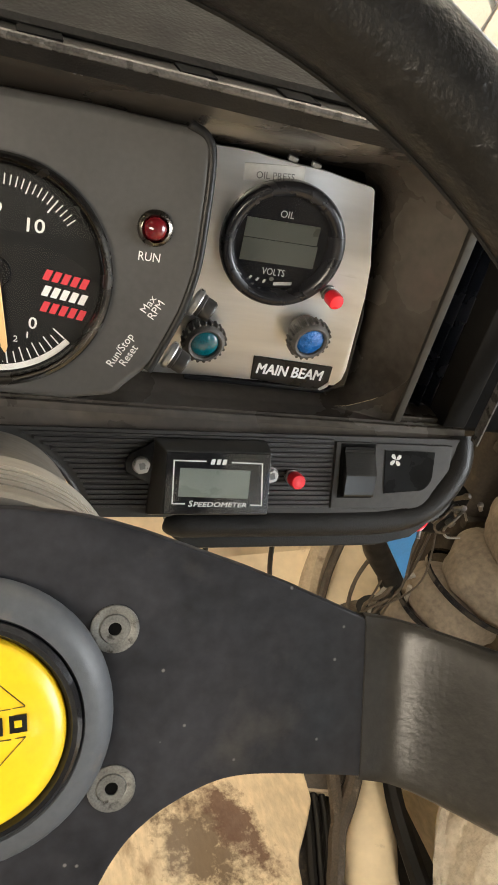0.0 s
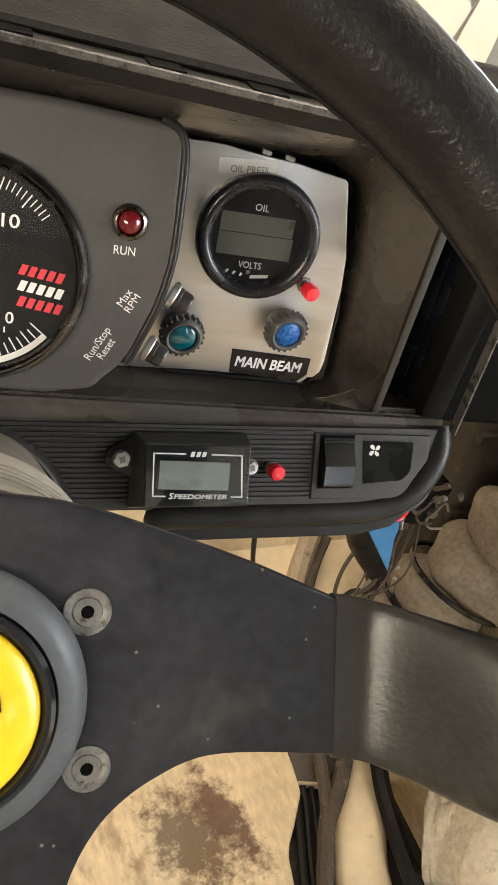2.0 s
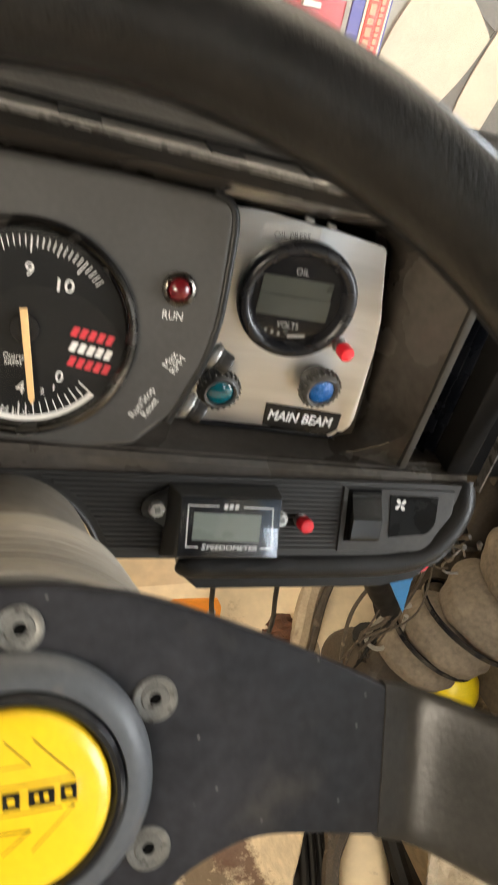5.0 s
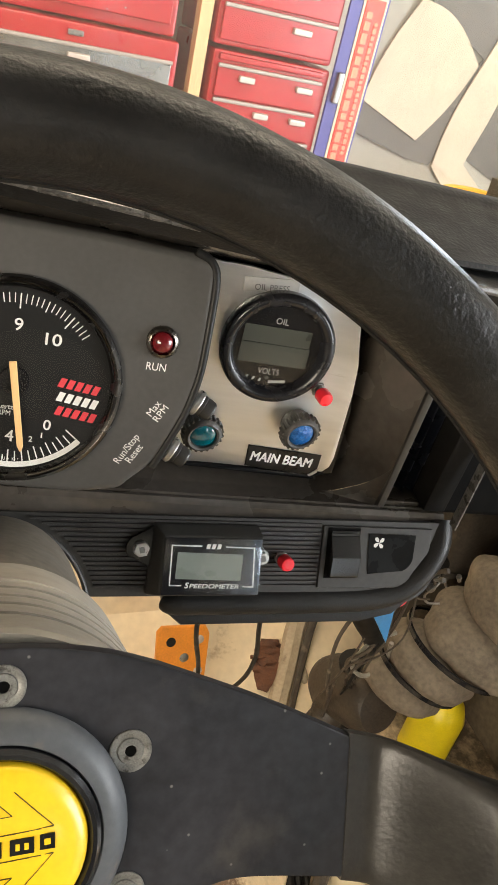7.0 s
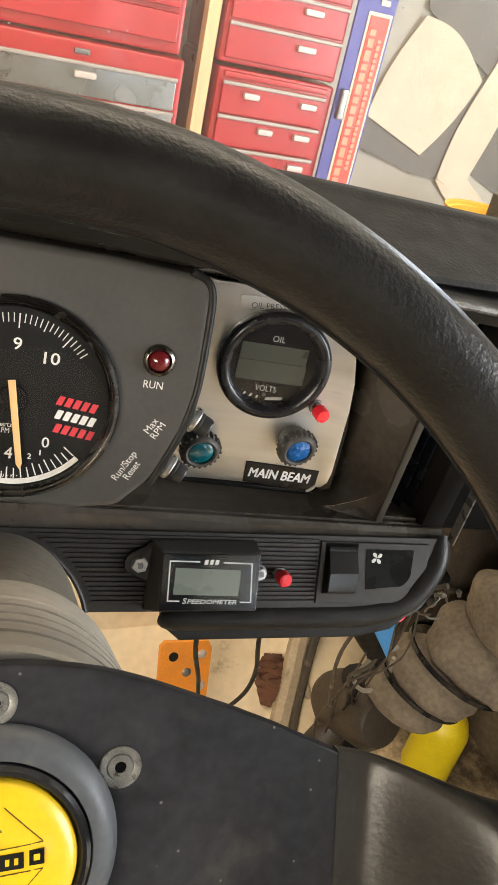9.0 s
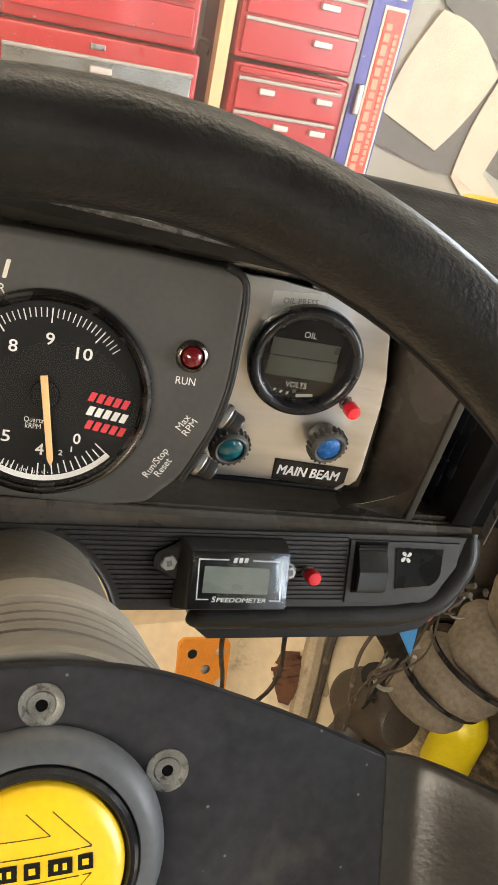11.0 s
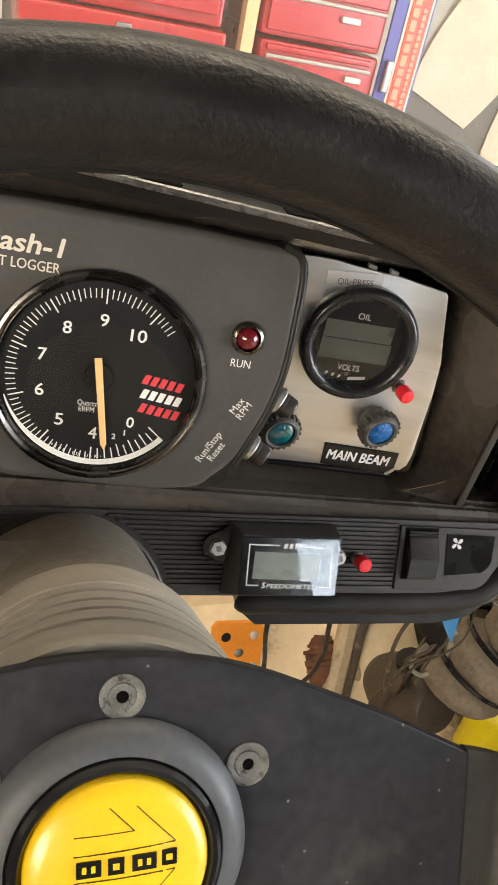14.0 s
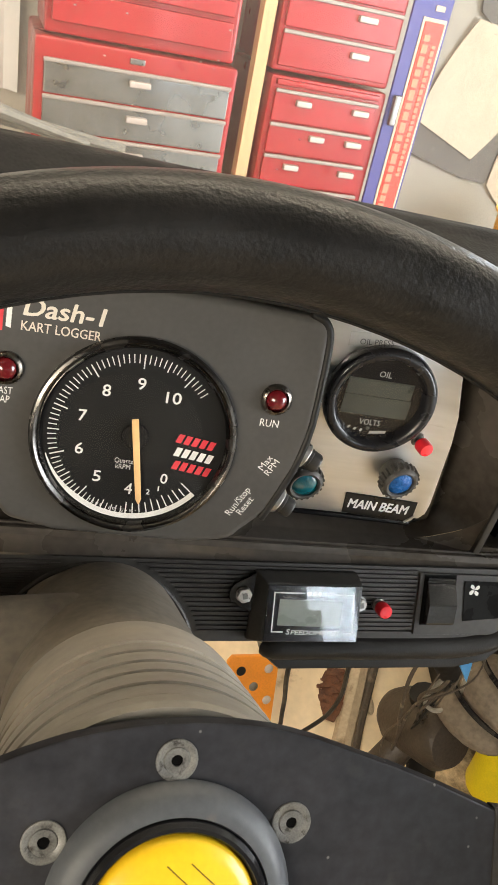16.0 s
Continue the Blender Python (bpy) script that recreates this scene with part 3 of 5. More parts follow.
def car_shell():
    c = thing("car_body", pose(0, 0, 0), "stripped cream car cabin with bare stained metal", "car body", kind="structure")
    part("floor_pan", box(-1.05, 0.66, -1.4, 0.85, 0.265, 0.285), RUSTY, c, "rust-stained cream floor pan", smooth=False, unit=1)
    out = [(-1.04, -1.3), (0.26, -1.3), (0.266, 0.20), (0.283, 0.295), (0.288, 0.306), (0.304, 0.328), (0.319, 0.352), (0.321, 0.37), (0.324, 0.40), (0.318, 0.44), (-1.04, 0.44)]
    part("floor_sheet", prism(out[::-1], 0.286, 0.304, 0.003), RUSTY, c, "rust-stained cream floor sheet with a torn edge", unit=1)
    part("cable_trough", box(0.26, 0.42, -0.3, 0.46, 0.2855, 0.289), TROUGH, c, "dirty dark trough in the floor", smooth=False, unit=1)
    part("floor_rail", tube([(0.412, 0.405, 0.286), (0.397, 0.365, 0.287), (0.365, 0.303, 0.288), (0.344, 0.24, 0.288), (0.32, 0.05, 0.288)], lambda t: 0.009 + 0.019 * min(1, 2.4 * t), 16, 6, flat=0.6), CREAM, c, "rounded cream floor rail", unit=1)
    b = bmesh.new()
    prof = [(0.50, 0.28), (0.64, 0.36), (0.74, 0.62), (0.76, 0.80), (0.80, 0.80), (0.78, 0.60), (0.68, 0.34), (0.52, 0.27)]
    ends = [[b.verts.new((x, y, z)) for y, z in prof] for x in (-1.05, 0.66)]
    for i in range(len(prof)):
        j = (i + 1) % len(prof)
        b.faces.new((ends[0][i], ends[0][j], ends[1][j], ends[1][i]))
    b.faces.new(ends[0]), b.faces.new(ends[1][::-1])
    bmesh.ops.recalc_face_normals(b, faces=b.faces)
    part("bulkhead", b, CREAM, c, "cream painted bulkhead with rust marks", unit=1)
    part("kick_panel", box(0.62, 0.66, 0.10, 0.82, 0.28, 0.88), KICK, c, "dirty brown kick panel", smooth=False, unit=1)
    part("sill", box(0.60, 0.70, -1.4, 0.12, 0.22, 0.42, 0.02), CREAM, c, unit=1)
    part("roof", box(-1.0, 0.62, -1.3, 0.12, 1.36, 1.39, 0.01), CABIN, c, unit=1)
    part("left_side", box(-1.10, -1.06, -1.4, 0.85, 0.22, 0.95, 0.01), CABIN, c, unit=1)
    part("rear_bulkhead", box(-1.05, 0.62, -1.42, -1.38, 0.28, 1.0), CABIN, c, smooth=False, unit=1)
    for s, x in ((1, 0.60), (-1, -1.02)):
        part("pillar", tube([(x + 0.03 * s, 0.78, 0.80), (x, 0.45, 1.13), (x - 0.02 * s, 0.10, 1.375)], 0.028, 10, 6), CABIN, c, unit=1)
    part("scuttle", box(-1.05, 0.66, 0.77, 0.95, 0.785, 0.805, 0.006), CABIN, c, unit=1)
    b = bmesh.new()
    v = [b.verts.new(p) for p in ((-1.02, 0.82, 0.81), (0.62, 0.82, 0.81), (0.60, 0.12, 1.37), (-1.0, 0.12, 1.37))]
    b.faces.new(v)
    r = bmesh.ops.extrude_face_region(b, geom=b.faces[:])
    for q in r["geom"]:
        if isinstance(q, bmesh.types.BMVert):
            q.co += Vector((0, 0.0025, 0.0035))
    bmesh.ops.recalc_face_normals(b, faces=b.faces)
    w = part("windscreen", b, SCREEN, c, "clear windscreen flecked with dust", smooth=False, unit=1)
    w.visible_shadow = False


car_shell()


def wiper():
    w = thing("windscreen_wiper", pose(0, 0, 0), "greyed windscreen wiper arm and blade lying on the scuttle", "wiper")
    part("arm", tube([(-0.42, 0.86, 0.905), (-0.18, 0.86, 0.915), (0.05, 0.86, 0.868)], lambda t: 0.026 - 0.020 * t, 8, 8, flat=0.7), WIPER, w, unit=1)
    part("blade", tube([(-0.45, 0.88, 0.875), (-0.15, 0.88, 0.888), (0.09, 0.88, 0.862)], lambda t: 0.009 - 0.005 * abs(t - 0.5), 8, 8), WIPER, w, unit=1)
    part("yoke", tube([(-0.24, 0.87, 0.900), (-0.10, 0.87, 0.900), (-0.02, 0.88, 0.874)], 0.006, 8, 6), WIPER, w, unit=1)
    part("pivot", tube([(-0.42, 0.86, 0.80), (-0.42, 0.86, 0.86), (-0.42, 0.86, 0.91)], 0.015, 12, 4), WIPER, w, unit=1)


WIPER = mat("weathered_grey_rubber", (0.15, 0.15, 0.14), 0.5, var=0.3, scale=30)


wiper()


# ---- dashboard ----
BROW_Y = 167.2


def lip_z(x):
    return 29.5 + (min(x, -20) + 78) * 0.20 - max(x, 0) * 0.10


def lean(y):
    """How far the side vent leans outwards towards its foot."""
    return 6.0 * (1 - (y - 19) / 143)


def dashboard():
    d = thing("dashboard", FRONT, "black moulded car dashboard with an open instrument recess", "dashboard", kind="structure")
    # recess: bottom shelf, flared right wall and brow as one skin between two rounded outlines
    def outline(xl, xr, y0, y1, r, zb, zr, zt):
        pts = [(xl + (xr - r - xl) * i / 14, y0, zb) for i in range(14)]
        for x, y in arc(xr - r, y0 + r, r, -90, 0, 8):
            k = (y - y0) / r
            pts.append((x, y, zb + (zr - zb) * k))
        for i in range(1, 8):
            pts.append((xr, y0 + r + (y1 - y0 - 2 * r) * i / 8, zr))
        for x, y in arc(xr - r, y1 - r, r, 0, 90, 8):
            k = (y - (y1 - r)) / r
            t = zt(x) if callable(zt) else zt
            pts.append((x, y, zr + (t - zr) * k))
        pts += [(xr - r + (xl - xr + r) * i / 14, y1, zt(xr - r + (xl - xr + r) * i / 14) if callable(zt) else zt) for i in range(1, 15)]
        return pts
    outer = outline(-330, 56, 17, 166.8, 30, -27, -2, lip_z)
    outer = [(x, y, z - (10 * (1 - (y - 17) / 146) * min(1, (y - 17) / 30) if x > 40 and y < 133 else 0)) for x, y, z in outer]
    outer = [(x + lean(y) * min(1, max(0, (x - 20) / 30)), y, z) for x, y, z in outer]
    inner = outline(-330, 42, 22, 131, 24, -56, -44, -52)
    b = bmesh.new()
    rows = []
    for k in (0, 0.25, 0.5, 0.75, 1.0):
        rows.append([b.verts.new(Vector(p).lerp(Vector(q), k)) for p, q in zip(outer, inner)])
    rows.append([b.verts.new((q[0] + (6 if q[0] > 30 else 0), q[1], -95)) for q in inner])
    for p, q in zip(rows, rows[1:]):
        for i in range(len(p) - 1):
            b.faces.new((p[i], p[i + 1], q[i + 1], q[i]))
    part("recess", b, BLACK_SATIN, d, "scuffed satin black recess wall")
    # web between the rounded corner and the vent frame
    b = bmesh.new()
    corner = b.verts.new((63.2, 17.0, -16))
    web = [b.verts.new((p[0], p[1], p[2] + 0.3)) for p in outer[13:23]]
    for p, q in zip(web, web[1:]):
        b.faces.new((p, corner, q))
    part("corner_web", b, BLACK_SATIN, d)
    # near-black sheet, painted as the unlit depth of the recess
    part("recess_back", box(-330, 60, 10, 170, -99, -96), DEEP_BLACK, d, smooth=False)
    # sill with two thin ridges, in front of the recess
    prof = [(5, -8), (11, -9), (15, -9.5), (16.5, -10.5), (17.8, -11.2), (17.8, -12.6), (16.6, -13.2), (16.6, -15), (17.6, -15.6), (17.6, -16.6), (16.4, -17.2), (16.8, -28), (3, -28)]
    b = bmesh.new()
    ends = [[b.verts.new((x, y, z)) for y, z in prof] for x in (-330, 107)]
    for i in range(len(prof)):
        j = (i + 1) % len(prof)
        b.faces.new((ends[0][i], ends[0][j], ends[1][j], ends[1][i]))
    b.faces.new(ends[0]), b.faces.new(ends[1][::-1])
    bmesh.ops.recalc_face_normals(b, faces=b.faces)
    part("sill", b, BLACK_SATIN, d, "satin black sill with two thin ridges", smooth=False)
    # brow: bright worn edge bead and the deck behind it
    bead = [(x, BROW_Y - (0.0008 * max(0, x) ** 2), lip_z(x)) for x in range(-330, 131, 20)]
    part("brow_edge", tube(bead, 1.5, 8, 3), STEEL_EDGE, d, "worn shiny edge of the brow")
    b = bmesh.new()
    deck = []
    for x in range(-330, 131, 20):
        y = BROW_Y - 0.0008 * max(0, x) ** 2
        z = lip_z(x)
        deck.append([b.verts.new(p) for p in ((x, y - 7, z - 4), (x, y - 1.5, z - 0.2), (x, y + 1, z - 1.5), (x, y + 0.5, -34), (x, y - 6, -34))])
    for p, q in zip(deck, deck[1:]):
        for i in range(4):
            b.faces.new((p[i], p[i + 1], q[i + 1], q[i]))
    part("deck", b, GRAINED, d)
    # black boxes on the deck, coloured like the shade inside open slots
    for x, w in ((-174, 8), (-128, 7), (-79, 6), (-45, 6), (-22, 2.5), (8, 6)):
        part("demister_slot", box(x - w, x + w, BROW_Y - 0.4, BROW_Y + 1.7, lip_z(x) - 16.5, lip_z(x) - 2.2), DEEP_BLACK, d, smooth=False)
    # crash pad
    sec = [(168.4, 0), (169.5, 1.5), (171.5, 0), (173, -8), (177, -24)] + [(175 + 12 * math.sin(radians(a)), -40 + 12 * math.cos(radians(a))) for a in range(45, 91, 15)] + [(185, -55), (177, -80), (146, -130), (115, -190), (100, -190)]
    b = bmesh.new()
    ends = [[b.verts.new((x, y, z + (lip_z(x) - 17 if i < 4 else 0.6 * lip_z(x) if i == 4 else 0))) for i, (y, z) in enumerate(sec)] for x in range(-330, 331, 20)]
    for p, q in zip(ends, ends[1:]):
        for i in range(len(sec)):
            j = (i + 1) % len(sec)
            b.faces.new((p[i], p[j], q[j], q[i]))
    b.faces.new(ends[0]), b.faces.new(ends[-1][::-1])
    bmesh.ops.recalc_face_normals(b, faces=b.faces)
    part("crash_pad", b, PAD, d, "grained black vinyl crash pad")
    # side vent: slot with a frame
    def raked(b):
        for q in b.verts:
            q.co.x += lean(q.co.y)
            if q.co.z > -8:
                q.co.z -= 12 * (162 - q.co.y) / 143
        return b
    v = part("vent_frame", raked(box(57.0, 61.5, 19, 162, -30, 0, 1.0)), BLACK, d, "black frame of the side air vent")
    part("post", raked(box(87, 101.5, 18, 160, -40, 0, 1.5)), END_BLACK, v)
    part("ledge", box(67.4, 93.2, 12, 20, -32, -17.5, 1.0), BLACK_SATIN, v)
    part("header", box(56, 102, 150, 162, -30, -1, 1.5), BLACK, v)
    # near-black sheet added for the darkness inside the vent
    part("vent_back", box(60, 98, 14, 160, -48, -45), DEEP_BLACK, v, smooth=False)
    for i in range(3):
        part("vane", at(box(-0.6, 0.6, 22, 150, -9, 9, 0.3), 72 + 7 * i, 0, -33, ry=28), GLOSS_BLUE, v, "glossy blue-black vane")
    part("end_trim", box(107.8, 109.1, 16, 158, -5, 1.5, 0.4), STEEL_EDGE, v, "thin bright edge strip")
    # near-black block standing for the dark space past the dash end
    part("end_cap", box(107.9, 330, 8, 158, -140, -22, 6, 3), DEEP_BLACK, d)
    part("end_cheek", box(120, 330, -34, 30, -190, -95, 8, 3), END_BLACK, d)


STEEL_EDGE = mat("worn_shiny_edge", (0.10, 0.096, 0.09), 0.32, 0.2, var=0.5, scale=120, rough_var=0.2)
GLOSS_BLUE = mat("gloss_blue_black_plastic", (0.004, 0.005, 0.008), 0.22, var=0.2)
dashboard()


def lower_panel():
    p = thing("switch_panel", PANEL, "black lower dash panel with fine horizontal ribs and a padded lip", "dash panel", kind="structure")
    cx, cy, R = -141.0, -39.5, 49.5
    hole = arc(cx, cy, R, math.degrees(math.asin((-29 - cy) / R)), 180 - math.degrees(math.asin((-29 - cy) / R)), 28)
    out = [(-330, 13), (104, 13)] + arc(96, 1, 13, 60, -20, 5) + arc(82, -12, 22, -10, -80, 6) + [(60, -33), (-44, -33), (-50, -29)] + hole + [(-330, -29)]
    part("board", prism(out[::-1], -5, 0, 0.8), BLACK, p)
    b = bmesh.new()
    pitch = 2.42
    for i in range(15):
        y = 10.6 - pitch * i
        half = math.sqrt(max(0.0, (R + 4) ** 2 - (y - cy) ** 2)) if y - cy < R + 4 else 0
        spans = [(-330, cx - half), (cx + half, 29.4)] if half else [(-330, 29.4)]
        for x0, x1 in spans:
            q = [(-0.85, 0), (-0.45, 1.2), (0.45, 1.2), (0.75, 0)]
            ends = [[b.verts.new((x, y + dy, z)) for dy, z in q] for x in (x0, x1)]
            for k in range(3):
                b.faces.new((ends[0][k], ends[1][k], ends[1][k + 1], ends[0][k + 1]))
    bmesh.ops.recalc_face_normals(b, faces=b.faces)
    part("ribbing", b, BLACK, p, "fine moulded ribs", smooth=False)
    # dark sheet added so the gap beside the column reads as shaded
    part("cutout_back", box(-196, -152, -42, 8, -44, -40), END_BLACK, p, "dark sheet added to shade the gap beside the column", smooth=False)
    # rolled edge of the column cut-out
    part("cutout_edge", tube([(x, y, 0.3) for x, y in hole[::2]], 1.3, 8, 3), BLACK, p)
    # padded lip along the bottom and up the end
    path = [(-51, -32.5, -5), (-46, -33.0, -3.6), (-15, -33, -3.5), (30, -33, -3.5), (64, -32, -3.5), (84, -27.0, -3.5), (97.5, -15.5, -4), (105.5, 0, -5), (106, 13, -8)]
    part("padded_lip", tube(path, lambda t: 5.6 + 1.4 * min(1, t * 8) + 1.4 * min(1, max(0, (t - 0.6) * 4)), 20, 8), GRAINED, p, "grained black padded lip")
    part("lip_underside", prism([(-52, -31), (-49, -41), (-42, -46.8), (62, -46.6), (82, -42.5), (97, -31), (103, -18), (96, -8), (80, -22), (60, -28)], -24, -4.5, 2.5), GRAINED, p, "black underside of the lip")


lower_panel()


def edge_clips():
    """A row of small trim clips under the back edge of the lip."""
    for i in range(13):
        x = -38 + 8.6 * i
        c = part("trim_clip", box(-2.6, 2.6, -1.6, 1.6, -2, 2, 0.5, 1), (BROWN, KNURL, STEEL)[i % 3], None)
        c.matrix_world = PANEL @ pose(x / 1000, -0.0462, -0.0262)
        tagged(c, "small brown trim clip under the dash edge", "clip", "trim clips")


edge_clips()


# ---- instruments ----
def lamp_ring(parent, x, y, lens, z=0.0):
    ring = part("lamp_bezel", at(lathe([(7.0, 0), (7.0, 1.2), (6.5, 2.0), (5.3, 2.6), (4.7, 1.6), (4.7, 0)], 32), x, y, z), CHROME_DARK, parent, "dull chrome lamp bezel")
    part("lens", at(lathe([(4.7, 0)] + [(4.7 * math.cos(radians(a)), 1.2 + 3.6 * math.sin(radians(a))) for a in range(0, 91, 15)], 28), x, y, z), lens, ring, "domed dark red lens")


CHROME_DARK = mat("tarnished_chrome", (0.15, 0.135, 0.115), 0.3, 1.0, var=0.2, scale=200)


def tachometer():
    t = thing("tachometer_unit", TACH, "dark grey data logger case with a large rev counter dial", "instrument")
    right = [(30, -56)] + arc(45, -44, 9, -80, -28, 4) + [(64.5, -36.5), (73.5, -13), (76.8, 4), (77.3, 20), (76.5, 47)] + arc(69.5, 49, 7, 5, 90, 5) + [(30, 57.5)]
    out = right + [(-x, y) for x, y in right[::-1]]
    part("case", prism(out, -24, 0, 3.5, 4), PAINTED, t)
    edge = [(x, y, -1.5) for x, y in [(62.5, -40), (67.5, -28), (73.0, -13), (76.3, 4), (76.8, 20), (76.2, 45), (73, 53.5), (66, 57)]]
    part("edge_trim", tube(edge, 2.0, 10, 5), GRAINED, t, "grained black edge moulding")
    cx, cy = 0.0, -7.6
    bez = part("bezel", at(lathe([(44, 0), (44.2, 2.0), (43.4, 3.6), (42.2, 4.0), (41.2, 3.4), (40.6, 2.4), (40.2, 2.6), (39.3, 1.0)], 96), cx, cy, 0), CHROME_BLACK, t, "black chromed bezel ring")
    dial = part("dial_face", at(lathe([(0, 0.35), (40.5, 0.35)], 64), cx, cy, 0), DIAL, t, "matt black dial")
    def mark(bm, ang, r0, r1, w):
        b = box(r0, r1, -w / 2, w / 2, 0, 0.12)
        join(bm, at(b, cx, cy, 0.42, rz=ang))
    bm = bmesh.new()
    a9 = 91.0
    for i in range(-14, 51):
        ang = a9 + 3.6 * i
        if i % 10 == 0:
            mark(bm, ang, 30.5, 36.6, 0.55)
        elif i % 5 == 0:
            mark(bm, ang, 31.8, 36.6, 0.45)
        else:
            mark(bm, ang, 32.8, 36.6, 0.42)
    for i in range(1, 11):
        mark(bm, 271 + 5 * i, 31.0 if i % 2 else 29.8, 35.6, 0.5)
    part("scale_marks", bm, PRINT, dial, "white scale marks", smooth=False)
    b = bmesh.new()
    n = 40
    prev = None
    for i in range(n + 1):
        ang = radians(198 + (321.5 - 198) * i / n)
        w = 0.5 + 2.0 * min(1, i / 12)
        row = [b.verts.new((cx + r * math.cos(ang), cy + r * math.sin(ang), 0.5)) for r in (38.4 - w, 38.4)]
        if prev:
            b.faces.new((prev[0], row[0], row[1], prev[1])[::-1])
        prev = row
    part("scale_arc", b, PRINT, dial, "white arc", smooth=False)
    for n in range(4, 11):
        ang = radians(a9 + 36 * (9 - n))
        lettering("numeral", str(n), cx + 24.0 * math.cos(ang), cy + 24.0 * math.sin(ang), 0.5, 6.4 if n == 10 else 3.3, 5.0, PRINT, dial, bold=0.012)
    for n, ang, s in ((0, 311, 4.6), (1, 301, 2.4), (2, 290.5, 2.4)):
        r = 23.2 if n == 0 else 26.2
        lettering("numeral", str(n), cx + r * math.cos(radians(ang)), cy + r * math.sin(radians(ang)), 0.5, s * (0.24 if n == 1 else 0.65), s, PRINT, dial, bold=0.0 if n == 1 else 0.012)
    lettering("dial_words", "Quartz\nkRPM", -3.2, cy - 12.6, 0.5, 8.0, 5.0, PRINT, dial)
    for i, ch in enumerate("Made in U.K."):
        if ch.strip():
            ang = radians(243 + 3.2 * i)
            lettering("maker_word", ch, cx + 34.6 * math.cos(ang), cy + 34.6 * math.sin(ang), 0.6, 1.0 if ch not in ".i" else 0.4, 1.5 if ch not in "." else 0.4, PRINT, dial, turn=243 + 3.2 * i - 270)
    for dy, m in ((0, RED_PRINT), (-6.2, PRINT), (-12.4, RED_PRINT)):
        bars("logo_bar", [(19.4 + 3.5 * k, -5.6 + dy - 0.45 * k, 3.5, 4.1, -7) for k in range(5)], 0.5, m, dial, "printed logo stripe")
    # needle over its boss
    part("needle_boss", at(lathe([(0, 2.2), (5.6, 2.0), (6.0, 1.2), (6.0, 0.4)], 32), cx, cy + 0.6, 0), GLOSS_BLACK, t)
    b = prism([(-1.5, 9.0), (1.5, 9.0), (1.3, -28), (0.3, -30.4), (-0.3, -30.4), (-1.3, -28)], 2.3, 2.9, 0.2, 1)
    part("needle", at(b, cx + 0.4, cy, 0, rz=10.0), NEEDLE, t, "pale orange pointer")
    cov = part("glass", at(lathe([(0, 3.1), (40.2, 3.1)], 64), cx, cy, 0), COVER, t, "clear dial glass")
    cov.visible_shadow = False
    # printing and lamps on the case
    lettering("model_word", "Dash-1", -34.6, 41.3, 0.06, 32.0, 7.2, CREAM_PRINT, t, bold=0.022, shear=0.15)
    lettering("caption", "KART LOGGER", -35.3, 33.5, 0.06, 31.5, 3.9, CREAM_PRINT, t, bold=0.008)
    lettering("lamp_caption", "RUN", 57.0, 6.6, 0.06, 8.4, 3.4, PRINT, t)
    lettering("lamp_caption", "LAST\nLAP", -55.5, 3.8, 0.06, 7.0, 6.8, PRINT, t)
    lettering("button_caption", "Max\nRPM", 60.6, -13.0, 0.06, 8.0, 7.0, PRINT, t, turn=62)
    lettering("button_caption", "Run/Stop\nReset", 51.8, -33.0, 0.06, 15.5, 7.4, PRINT, t, turn=62)
    part("logo_plate", at(box(-3.2, 3.2, -8, 8, 0, 0.12), -61.4, 38.2, 0), RED_PRINT, t, "red logo block", smooth=False)
    bars("logo_bar", [(-56.0, 33.2 + 2.45 * k, 3.0, 2.0, 90) for k in range(5)], 0.06, PRINT, t, "white logo stripe")
    lamp_ring(t, 57.8, 17.8, RED_LENS)
    lamp_ring(t, -55.4, 15.2, RED_LENS)


CHROME_BLACK = mat("black_chrome", (0.10, 0.095, 0.09), 0.22, 1.0, var=0.2, scale=80)
tachometer()


